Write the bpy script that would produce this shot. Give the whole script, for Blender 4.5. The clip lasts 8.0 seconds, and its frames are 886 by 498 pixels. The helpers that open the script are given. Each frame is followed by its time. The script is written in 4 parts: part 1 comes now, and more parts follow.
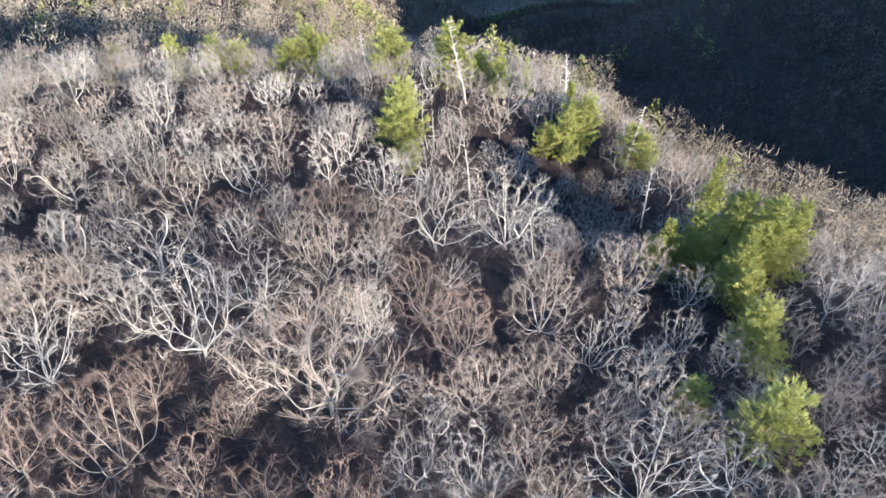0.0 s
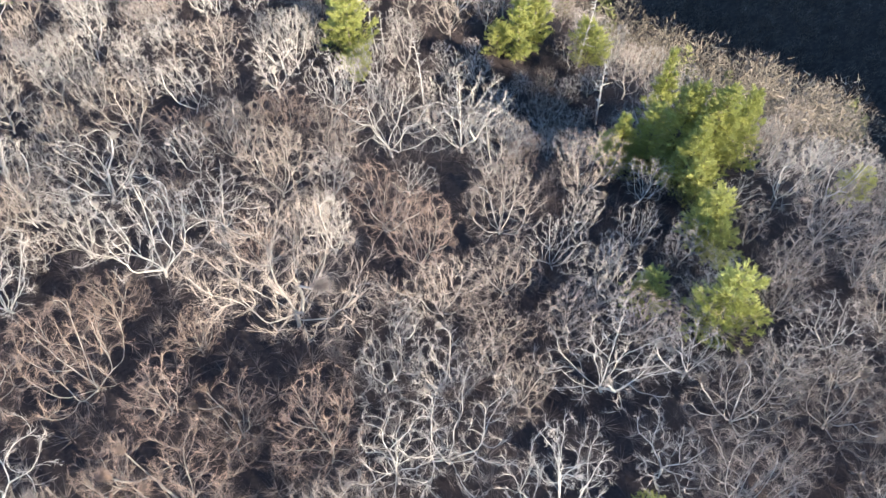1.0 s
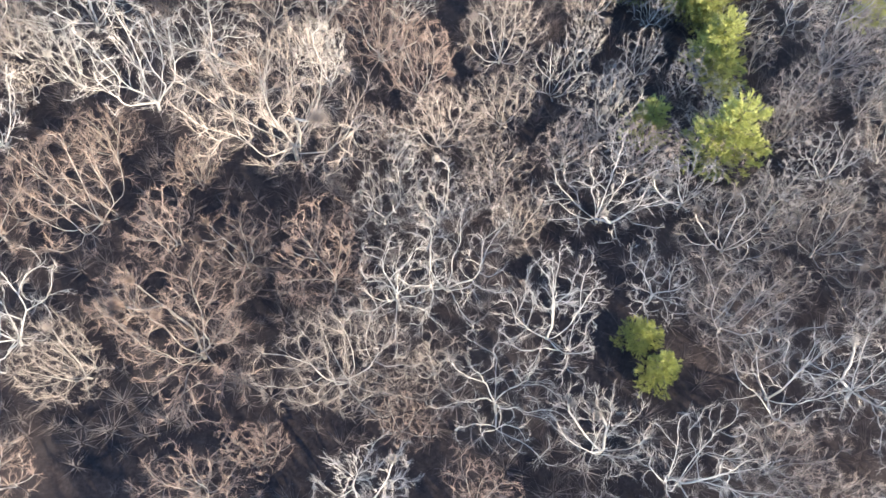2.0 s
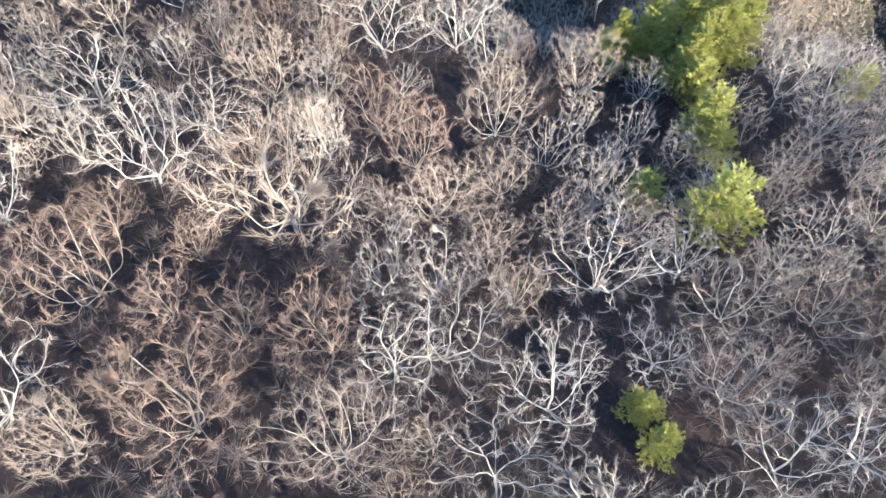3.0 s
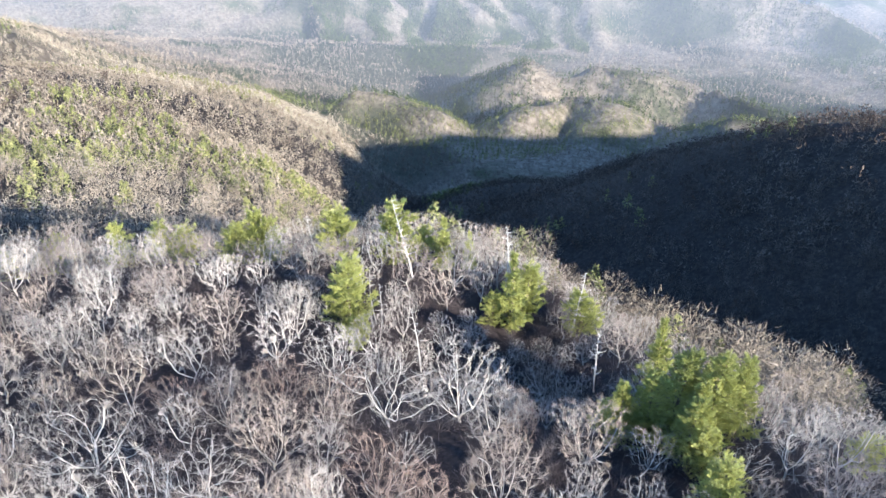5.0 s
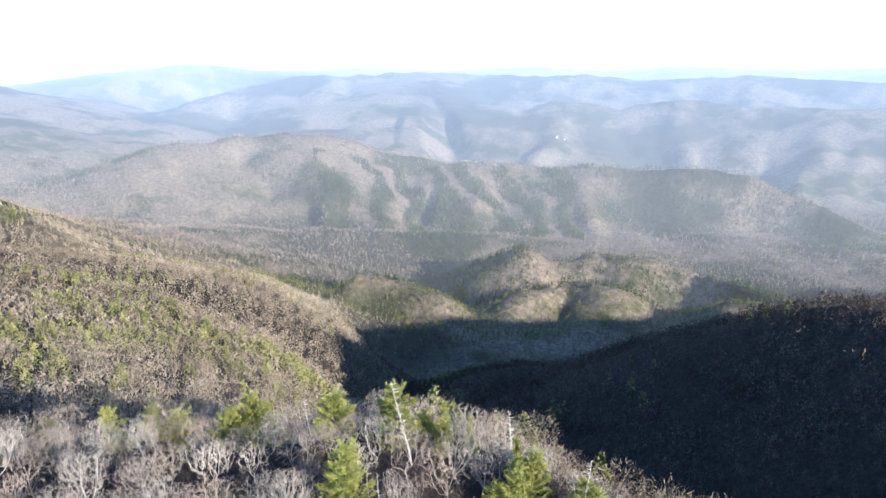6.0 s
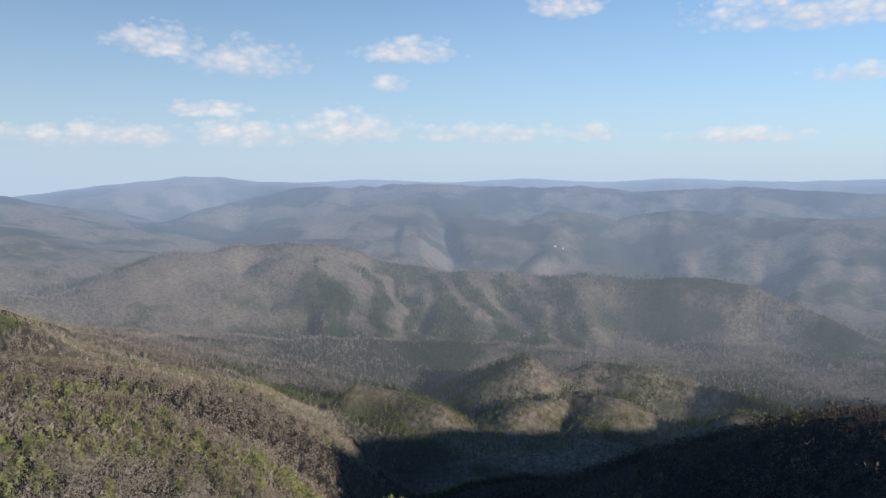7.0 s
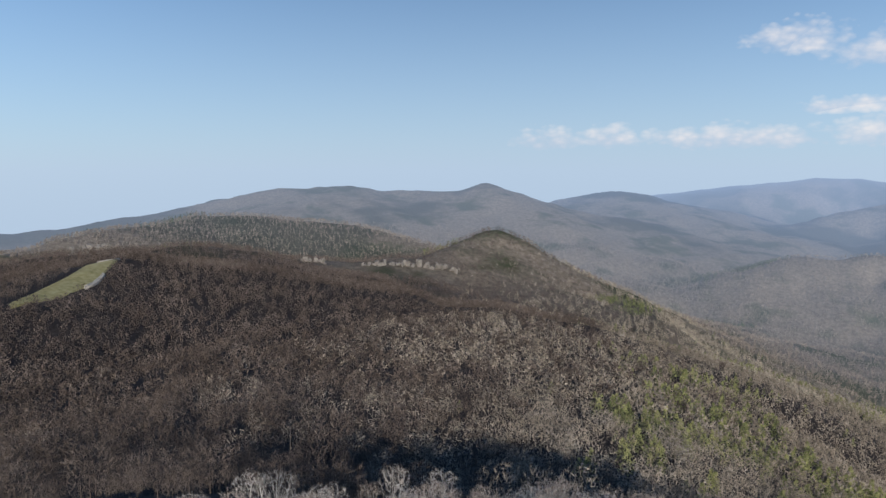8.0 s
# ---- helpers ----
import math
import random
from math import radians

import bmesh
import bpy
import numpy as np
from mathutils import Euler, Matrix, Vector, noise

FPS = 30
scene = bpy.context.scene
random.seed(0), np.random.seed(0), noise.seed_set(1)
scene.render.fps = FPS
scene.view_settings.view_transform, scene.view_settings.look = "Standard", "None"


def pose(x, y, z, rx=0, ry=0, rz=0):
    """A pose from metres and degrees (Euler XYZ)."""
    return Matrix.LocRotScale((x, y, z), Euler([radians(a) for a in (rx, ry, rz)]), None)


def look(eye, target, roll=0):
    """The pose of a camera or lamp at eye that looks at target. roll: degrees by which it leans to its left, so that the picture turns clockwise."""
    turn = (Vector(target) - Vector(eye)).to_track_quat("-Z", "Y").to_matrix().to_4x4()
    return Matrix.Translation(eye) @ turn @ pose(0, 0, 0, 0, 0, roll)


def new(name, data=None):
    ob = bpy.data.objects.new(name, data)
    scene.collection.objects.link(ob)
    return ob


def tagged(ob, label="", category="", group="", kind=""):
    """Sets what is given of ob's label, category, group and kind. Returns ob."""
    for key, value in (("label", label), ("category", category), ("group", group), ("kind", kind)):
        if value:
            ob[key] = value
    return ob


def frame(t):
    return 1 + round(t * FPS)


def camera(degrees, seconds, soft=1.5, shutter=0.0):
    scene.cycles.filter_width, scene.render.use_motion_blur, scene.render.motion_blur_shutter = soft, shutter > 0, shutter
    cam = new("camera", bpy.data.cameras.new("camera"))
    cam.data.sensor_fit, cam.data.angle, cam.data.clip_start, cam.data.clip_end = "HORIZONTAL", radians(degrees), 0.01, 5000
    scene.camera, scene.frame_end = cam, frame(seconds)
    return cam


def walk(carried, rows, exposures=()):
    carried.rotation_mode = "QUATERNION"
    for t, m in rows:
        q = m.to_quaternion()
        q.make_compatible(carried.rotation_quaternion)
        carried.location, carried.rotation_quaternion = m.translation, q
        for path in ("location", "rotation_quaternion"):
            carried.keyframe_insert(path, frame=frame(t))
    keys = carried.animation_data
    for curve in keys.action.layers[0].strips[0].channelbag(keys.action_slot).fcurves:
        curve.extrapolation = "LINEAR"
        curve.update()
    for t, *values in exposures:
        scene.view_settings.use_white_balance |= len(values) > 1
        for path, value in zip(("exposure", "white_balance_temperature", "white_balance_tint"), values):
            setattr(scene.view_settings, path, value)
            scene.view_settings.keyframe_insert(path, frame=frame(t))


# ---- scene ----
cam = camera(61.8, 8.0, soft=1.5)
# seconds, turn to the left, tilt: the drone hovers on one spot, only its head turns
PATH = [(0.0, 4.82, -41.85), (0.1, 2.9, -41.9), (0.2, 1.35, -41.95), (0.3, 0.55, -42.0), (0.4, 0.38, -42.15), (0.5, 0.37, -42.69), (0.6, 0.36, -43.7),
        (0.7, 0.35, -45.0), (1.0, 0.32, -49.12), (1.5, 0.21, -56.09), (1.7, 0.15, -58.9), (2.25, 0.0, -63.0),
        (2.8, -0.2, -59.5), (3.0, -0.23, -56.58), (3.5, -0.09, -49.5), (4.0, -0.04, -42.49), (4.5, 0.0, -35.51), (4.7, 0.02, -32.74),
        (5.8, 0.13, -17.34), (6.0, 0.08, -14.49), (6.5, 0.08, -7.79), (6.6, 0.07, -6.75), (6.7, 0.06, -6.2), (6.8, 0.05, -6.1), (7.0, 0.05, -6.1),
        (7.1, 0.25, -6.1), (7.2, 1.95, -6.05), (7.3, 6.6, -6.0), (7.4, 12.2, -6.0), (7.5, 17.99, -6.0), (7.7, 29.59, -6.02), (8.0, 45.92, -6.01)]
walk(cam, [(t, pose(0, 0, 0, 90 + tilt, 0, turn)) for t, turn, tilt in PATH],
     [(0.0, 1.44, 6450, 10), (1.5, 1.68, 7000, 10), (3.0, 1.86, 6950, 10), (3.5, 1.78, 6650, 10), (4.0, 1.66, 6350, 10), (4.5, 1.7, 6100, 10), (5.8, 1.2, 6350, 10),
      (6.0, 1.1, 6400, 10), (6.5, 0.3, 6500, 10), (6.9, -0.17, 6500, 10), (8.0, -0.27, 6250, 10)])

# ---- light ----
SUN_AZ, SUN_EL = 47.0, 17.5          # the light travels towards this bearing (left of +y), falling at this angle
sun = new("sun", bpy.data.lights.new("sun", "SUN"))
sun.data.energy, sun.data.angle, sun.data.color = 5.0, radians(0.55), (1.0, 0.905, 0.765)
sun.matrix_world = look((0, 0, 900), (-math.sin(radians(SUN_AZ)) * 1000, math.cos(radians(SUN_AZ)) * 1000, 900 - 1000 * math.tan(radians(SUN_EL))))


def nodes_of(tree):
    def node(kind, **values):
        n = tree.nodes.new(kind)
        for key, value in values.items():
            if key in n.inputs.keys():
                n.inputs[key].default_value = value
            elif key == "operation":
                n.operation = value
            elif key == "data_type":
                n.data_type = value
            elif key == "use_clamp":
                n.use_clamp = value
        return n
    return node, tree.links.new


# clouds in the sky: bearing, height, half width, half height in degrees
CLOUDS = [(20.6, 8.8, 2.6, 0.9), (14.6, 7.7, 3.4, 1.1), (2.7, 8.6, 2.9, 0.75), (4.1, 6.3, 1.0, 0.6), (17.5, 4.3, 2.2, 0.5),
          (24.5, 2.2, 5.0, 0.75), (14.6, 2.4, 3.6, 0.8), (7.0, 2.9, 3.8, 1.0), (-3.5, 2.6, 4.4, 0.65), (-11.2, 2.7, 1.4, 0.6),
          (33.4, 2.3, 1.6, 0.7), (37.8, 2.2, 2.2, 0.7), (-21.5, 2.3, 3.4, 0.5), (-26.0, 10.4, 6.2, 1.1), (-29.4, 6.3, 2.8, 0.5), (-9.0, 11.8, 2.2, 0.8)]

world = bpy.data.worlds.new("sky")
scene.world = world
world.use_nodes = True
world.node_tree.nodes.clear()
node, link = nodes_of(world.node_tree)
sky = node("ShaderNodeTexSky")
sky.sky_type, sky.sun_disc = "NISHITA", False
sky.sun_elevation, sky.sun_rotation = radians(SUN_EL), radians(180 + SUN_AZ)
sky.altitude, sky.air_density, sky.dust_density, sky.ozone_density = 1200.0, 1.0, 0.25, 3.0
way = node("ShaderNodeTexCoord").outputs["Generated"]
split = node("ShaderNodeSeparateXYZ")
link(way, split.inputs[0])


def calc(operation, a, b=None, c=None, clamp=False):
    n = node("ShaderNodeMath", operation=operation, use_clamp=clamp)
    for socket, value in zip(n.inputs, (a, b, c)):
        if isinstance(value, (int, float)):
            socket.default_value = value
        elif value is not None:
            link(value, socket)
    return n.outputs[0]


bearing = calc("MULTIPLY", calc("ARCTAN2", calc("MULTIPLY", split.outputs[0], -1.0), split.outputs[1]), 57.2958)
height = calc("MULTIPLY", calc("ARCSINE", split.outputs[2]), 57.2958)
flat = node("ShaderNodeCombineXYZ")
link(bearing, flat.inputs[0])
link(calc("MULTIPLY", height, 1.7), flat.inputs[1])
warp = node("ShaderNodeTexNoise", Scale=0.9, Detail=5.0)
link(flat.outputs[0], warp.inputs["Vector"])
bent = node("ShaderNodeMix", data_type="RGBA", Factor=0.32)
bent.blend_type = "ADD"
link(flat.outputs[0], bent.inputs[6])
link(warp.outputs["Color"], bent.inputs[7])
billow = None
for scale, share in ((0.55, 0.8), (1.4, 0.55), (3.2, 0.16)):
    cells = node("ShaderNodeTexVoronoi", Scale=scale)
    cells.feature = "SMOOTH_F1"
    cells.inputs["Smoothness"].default_value = 0.25
    link(bent.outputs[2], cells.inputs["Vector"])
    part_of = calc("MULTIPLY_ADD", cells.outputs["Distance"], -2.0 * share, 0.8 * share)
    billow = part_of if billow is None else calc("ADD", billow, part_of)
cover, lit = None, None
for az, el, wide, tall in CLOUDS:
    wide, tall = wide * 1.25, tall * 1.6
    u = calc("MULTIPLY_ADD", bearing, 1 / wide, -az / wide)
    v = calc("MULTIPLY_ADD", height, 1 / tall, -el / tall)
    flat_base = calc("MAXIMUM", v, calc("MULTIPLY", v, -1.9))
    body = calc("SUBTRACT", 1.45, calc("ADD", calc("MULTIPLY", u, u), calc("MULTIPLY", flat_base, flat_base)))
    cover = body if cover is None else calc("MAXIMUM", cover, body)
    here = calc("MULTIPLY", calc("GREATER_THAN", body, -1.2), calc("MULTIPLY_ADD", v, 0.5, 0.55, clamp=True))
    lit = here if lit is None else calc("MAXIMUM", lit, here)
depth = calc("ADD", calc("MULTIPLY_ADD", cover, 1.2, 0.15), calc("ADD", billow, calc("MULTIPLY_ADD", warp.outputs["Fac"], 1.7, -0.85)))
mask = calc("MULTIPLY", calc("MULTIPLY", depth, 0.5, clamp=True), 0.8)
lit = calc("ADD", lit, calc("MULTIPLY", billow, 0.35))
shade = node("ShaderNodeMix", data_type="RGBA")
shade.inputs[6].default_value, shade.inputs[7].default_value = (5.3, 5.9, 7.1, 1), (8.9, 8.4, 8.2, 1)
link(calc("MULTIPLY", lit, 1.0, clamp=True), shade.inputs[0])
pale_air = node("ShaderNodeMix", data_type="RGBA")
pale_air.inputs[7].default_value = (5.0, 6.2, 7.8, 1)
link(calc("MULTIPLY", calc("POWER", calc("SUBTRACT", 1.0, calc("MULTIPLY", height, 0.035, clamp=True)), 2.2), 0.9), pale_air.inputs[0])
clear = node("ShaderNodeMix", data_type="RGBA", Factor=1.0)
clear.blend_type = "MULTIPLY"
clear.inputs[7].default_value = (0.93, 1.15, 1.26, 1)      # clear mountain air
link(sky.outputs[0], clear.inputs[6])
link(clear.outputs[2], pale_air.inputs[6])
both = node("ShaderNodeMix", data_type="RGBA")
link(mask, both.inputs[0])
link(pale_air.outputs[2], both.inputs[6])
link(shade.outputs[2], both.inputs[7])
glow = node("ShaderNodeBackground", Strength=0.118)
link(both.outputs[2], glow.inputs["Color"])
link(glow.outputs[0], node("ShaderNodeOutputWorld").inputs["Surface"])


# ---- materials ----
def ramp(node, link, fac, stops):
    r = node("ShaderNodeValToRGB")
    while len(r.color_ramp.elements) < len(stops):
        r.color_ramp.elements.new(0.5)
    for e, (at, colour) in zip(r.color_ramp.elements, stops):
        e.position, e.color = at, (*colour, 1)
    link(fac, r.inputs[0])
    return r.outputs[0]


def painted_haze(node, link, bsdf, colour):
    """The backdrop of far hills: haze painted in by distance, as a dimmed base colour and a growing blue glow."""
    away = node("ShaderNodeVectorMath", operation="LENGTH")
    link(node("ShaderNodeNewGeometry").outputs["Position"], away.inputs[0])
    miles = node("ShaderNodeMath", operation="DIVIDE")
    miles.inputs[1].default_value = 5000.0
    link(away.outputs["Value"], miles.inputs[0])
    air = ramp(node, link, miles.outputs[0], HAZE_STOPS)
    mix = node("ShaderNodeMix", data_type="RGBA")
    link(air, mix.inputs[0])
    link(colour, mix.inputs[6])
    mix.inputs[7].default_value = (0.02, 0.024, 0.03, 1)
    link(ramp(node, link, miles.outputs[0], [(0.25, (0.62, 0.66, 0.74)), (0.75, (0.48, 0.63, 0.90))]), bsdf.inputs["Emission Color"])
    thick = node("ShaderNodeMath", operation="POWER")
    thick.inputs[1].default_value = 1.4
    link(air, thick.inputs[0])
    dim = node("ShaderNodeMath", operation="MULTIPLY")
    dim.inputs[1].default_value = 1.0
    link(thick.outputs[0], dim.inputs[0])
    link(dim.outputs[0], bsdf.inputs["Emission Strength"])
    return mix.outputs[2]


# how much haze is painted into colour and glow, by distance over 5000 m
HAZE_STOPS = [(0.16, (0, 0, 0)), (0.245, (0.02, 0.02, 0.02)), (0.30, (0.16, 0.16, 0.16)), (0.42, (0.30, 0.30, 0.30)), (0.62, (0.44, 0.44, 0.44)), (0.82, (0.58, 0.58, 0.58)), (0.97, (0.84, 0.84, 0.84))]


def bark(name, dark, light, patch, spread=0.35):
    """Bark: fine grain, lichen patches, and a tone of its own for every tree."""
    m = bpy.data.materials.new(name)
    m.use_nodes = True
    node, link = nodes_of(m.node_tree)
    bsdf = m.node_tree.nodes["Principled BSDF"]
    bsdf.inputs["Roughness"].default_value = 0.9
    where = node("ShaderNodeTexCoord").outputs["Object"]
    grain = node("ShaderNodeTexNoise", Scale=9.0, Detail=4.0)
    spots = node("ShaderNodeTexNoise", Scale=1.3, Detail=3.0)
    link(where, grain.inputs["Vector"])
    link(where, spots.inputs["Vector"])
    base = ramp(node, link, grain.outputs["Fac"], [(0.3, dark), (0.7, light)])
    mix = node("ShaderNodeMix", data_type="RGBA")
    link(ramp(node, link, spots.outputs["Fac"], [(0.52, (0, 0, 0)), (0.68, (0.8, 0.8, 0.8))]), mix.inputs[0])
    link(base, mix.inputs[6])
    mix.inputs[7].default_value = (*patch, 1)
    tone = node("ShaderNodeHueSaturation", Hue=0.5)
    one = node("ShaderNodeObjectInfo")
    span = node("ShaderNodeMapRange")
    span.inputs["To Min"].default_value, span.inputs["To Max"].default_value = 1 - spread, 1 + spread
    link(one.outputs["Random"], span.inputs["Value"])
    link(span.outputs[0], tone.inputs["Value"])
    link(mix.outputs[2], tone.inputs["Color"])
    link(tone.outputs[0], bsdf.inputs["Base Color"])
    bump = node("ShaderNodeBump", Strength=0.5, Distance=0.03)
    link(grain.outputs["Fac"], bump.inputs["Height"])
    link(bump.outputs[0], bsdf.inputs["Normal"])
    return m


def island(name, stops, rough=0.9, hazy=False, thin=False, own_share=0.3):
    """Many joined pieces, each with a tone of its own."""
    m = bpy.data.materials.new(name)
    m.use_nodes = True
    node, link = nodes_of(m.node_tree)
    bsdf = m.node_tree.nodes["Principled BSDF"]
    bsdf.inputs["Roughness"].default_value = rough
    bsdf.inputs["Specular IOR Level"].default_value = 0.2
    own = node("ShaderNodeNewGeometry").outputs["Random Per Island"]
    wide = node("ShaderNodeTexNoise", Scale=0.02, Detail=4.0)
    link(node("ShaderNodeNewGeometry").outputs["Position"], wide.inputs["Vector"])
    fac = node("ShaderNodeMath", operation="MULTIPLY_ADD")
    fac.inputs[1].default_value = own_share
    link(own, fac.inputs[0])
    half = node("ShaderNodeMath", operation="MULTIPLY_ADD")
    half.inputs[1].default_value, half.inputs[2].default_value = 0.9, -0.57 - own_share / 2
    link(wide.outputs["Fac"], half.inputs[0])
    clump = node("ShaderNodeTexNoise", Scale=0.22, Detail=1.0)
    link(node("ShaderNodeNewGeometry").outputs["Position"], clump.inputs["Vector"])
    tree = node("ShaderNodeMath", operation="MULTIPLY_ADD")
    tree.inputs[1].default_value = 1.25
    link(clump.outputs["Fac"], tree.inputs[0])
    link(half.outputs[0], tree.inputs[2])
    link(tree.outputs[0], fac.inputs[2])
    colour = ramp(node, link, fac.outputs[0], stops)
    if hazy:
        colour = painted_haze(node, link, bsdf, colour)
    link(colour, bsdf.inputs["Base Color"])
    if thin:                                     # light also comes through the needles
        through_leaf = node("ShaderNodeBsdfTranslucent")
        link(colour, through_leaf.inputs["Color"])
        share = node("ShaderNodeMixShader", Fac=0.35)
        link(bsdf.outputs[0], share.inputs[1])
        link(through_leaf.outputs[0], share.inputs[2])
        link(share.outputs[0], m.node_tree.nodes["Material Output"].inputs["Surface"])
    return m


PALE_BARK = bark("pale_bark", (0.42, 0.40, 0.37), (0.66, 0.63, 0.585), (0.70, 0.70, 0.65), 0.15)
GREY_BARK = bark("grey_bark", (0.20, 0.18, 0.16), (0.40, 0.37, 0.34), (0.46, 0.46, 0.41), 0.3)
PALE_TWIG = bark("pale_twig", (0.30, 0.265, 0.245), (0.48, 0.435, 0.40), (0.52, 0.485, 0.45), 0.25)
BROWN_TWIG = bark("brown_twig", (0.23, 0.187, 0.163), (0.40, 0.332, 0.29), (0.45, 0.385, 0.335), 0.3)
RED_TWIG = bark("red_twig", (0.19, 0.135, 0.115), (0.33, 0.24, 0.20), (0.35, 0.275, 0.23), 0.25)
SNAG_WOOD = bark("snag_wood", (0.36, 0.34, 0.32), (0.60, 0.58, 0.55), (0.66, 0.65, 0.62), 0.1)
LIMB_BARK = bark("limb_bark", (0.30, 0.275, 0.25), (0.52, 0.49, 0.45), (0.62, 0.60, 0.56), 0.3)
PINE_BARK = bark("pine_bark", (0.12, 0.09, 0.07), (0.24, 0.19, 0.15), (0.26, 0.24, 0.20), 0.2)
NEEDLES = island("pine_needles", [(0.1, (0.24, 0.26, 0.08)), (0.5, (0.42, 0.44, 0.15)), (0.9, (0.56, 0.56, 0.22))], 0.6, thin=True)
FAR_BARE = island("far_bare_wood", [(0.15, (0.14, 0.117, 0.094)), (0.5, (0.255, 0.217, 0.176)), (0.85, (0.38, 0.33, 0.273))])
# brown woods of the west; the dark tone also stands in for ravine shade
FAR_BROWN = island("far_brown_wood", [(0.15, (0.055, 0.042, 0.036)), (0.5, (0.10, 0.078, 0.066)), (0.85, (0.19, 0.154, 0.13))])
FAR_PINE = island("far_pine", [(0.15, (0.09, 0.10, 0.044)), (0.5, (0.20, 0.21, 0.09)), (0.85, (0.33, 0.33, 0.145))])
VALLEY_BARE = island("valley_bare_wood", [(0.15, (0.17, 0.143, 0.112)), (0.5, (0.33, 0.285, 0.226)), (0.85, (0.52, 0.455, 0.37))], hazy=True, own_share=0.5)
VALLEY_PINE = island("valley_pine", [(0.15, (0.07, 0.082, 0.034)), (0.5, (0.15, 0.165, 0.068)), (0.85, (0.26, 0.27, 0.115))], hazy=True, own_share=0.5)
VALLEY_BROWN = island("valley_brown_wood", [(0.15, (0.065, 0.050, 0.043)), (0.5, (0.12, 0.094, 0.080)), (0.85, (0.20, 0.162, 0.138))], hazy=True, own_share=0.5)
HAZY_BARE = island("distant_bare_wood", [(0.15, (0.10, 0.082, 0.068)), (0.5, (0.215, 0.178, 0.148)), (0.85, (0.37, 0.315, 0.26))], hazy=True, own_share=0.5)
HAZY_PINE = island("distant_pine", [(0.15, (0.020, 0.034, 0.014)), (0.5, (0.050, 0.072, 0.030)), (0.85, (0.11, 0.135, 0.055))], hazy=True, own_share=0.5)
BRUSH = island("brush_twigs", [(0.15, (0.06, 0.046, 0.046)), (0.5, (0.12, 0.098, 0.095)), (0.85, (0.22, 0.19, 0.18))])


def ground_material():
    """Leaf litter close by; woods seen as a brown and green coat on the far hills, with blue haze painted over them by
    distance.
    """
    m = bpy.data.materials.new("forest_ground")
    m.use_nodes = True
    node, link = nodes_of(m.node_tree)
    bsdf = m.node_tree.nodes["Principled BSDF"]
    bsdf.inputs["Roughness"].default_value = 0.95
    bsdf.inputs["Specular IOR Level"].default_value = 0.1
    place = node("ShaderNodeNewGeometry").outputs["Position"]

    def noise_at(scale, detail, rough=0.55):
        n = node("ShaderNodeTexNoise", Scale=scale, Detail=detail, Roughness=rough)
        link(place, n.inputs["Vector"])
        return n.outputs["Fac"]

    def mixed(fac, a, b):
        n = node("ShaderNodeMix", data_type="RGBA")
        for socket, value in ((n.inputs[0], fac), (n.inputs[6], a), (n.inputs[7], b)):
            if isinstance(value, tuple):
                socket.default_value = (*value, 1)
            else:
                link(value, socket)
        return n.outputs[2]

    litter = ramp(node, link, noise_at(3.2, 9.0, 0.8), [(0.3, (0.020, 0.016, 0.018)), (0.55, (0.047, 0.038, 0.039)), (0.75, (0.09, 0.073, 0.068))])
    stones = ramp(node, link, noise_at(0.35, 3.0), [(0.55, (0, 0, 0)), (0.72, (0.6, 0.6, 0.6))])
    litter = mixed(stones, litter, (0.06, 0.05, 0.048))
    woods = ramp(node, link, noise_at(0.10, 5.0, 0.75), [(0.28, (0.10, 0.083, 0.066)), (0.5, (0.225, 0.19, 0.152)), (0.72, (0.36, 0.308, 0.25))])
    green = ramp(node, link, noise_at(0.006, 6.0, 0.6), [(0.50, (0, 0, 0)), (0.62, (0.85, 0.85, 0.85))])
    woods = mixed(green, woods, (0.045, 0.065, 0.028))
    # broad dark patches painted into the coat for cloud shadows on the far hills
    dark = ramp(node, link, noise_at(0.0021, 4.0, 0.5), [(0.50, (0, 0, 0)), (0.58, (0.8, 0.8, 0.8))])
    woods = mixed(dark, woods, (0.03, 0.043, 0.03))
    away = node("ShaderNodeVectorMath", operation="LENGTH")
    link(place, away.inputs[0])
    miles = node("ShaderNodeMath", operation="DIVIDE")
    miles.inputs[1].default_value = 5000.0
    link(away.outputs["Value"], miles.inputs[0])
    near = ramp(node, link, miles.outputs[0], [(0.15, (0, 0, 0)), (0.225, (1, 1, 1))])
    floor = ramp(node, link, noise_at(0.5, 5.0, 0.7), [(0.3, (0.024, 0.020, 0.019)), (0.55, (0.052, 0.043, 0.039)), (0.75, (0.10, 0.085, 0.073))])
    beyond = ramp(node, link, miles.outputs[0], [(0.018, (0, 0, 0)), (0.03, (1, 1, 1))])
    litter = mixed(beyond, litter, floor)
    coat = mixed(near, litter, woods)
    link(painted_haze(node, link, bsdf, coat), bsdf.inputs["Base Color"])
    bump = node("ShaderNodeBump", Strength=0.7, Distance=6.0)
    fine = node("ShaderNodeMath", operation="MULTIPLY")
    link(noise_at(0.13, 4.0, 0.7), fine.inputs[0])
    link(near, fine.inputs[1])
    link(fine.outputs[0], bump.inputs["Height"])
    link(bump.outputs[0], bsdf.inputs["Normal"])
    return m


GROUND = ground_material()

# ---- the lie of the land, shaped to fit the camera's view: bearings in degrees left of +y, slopes in degrees from the camera, metres away ----
rng = np.random.default_rng(7)
LATTICE = rng.random((256, 256))


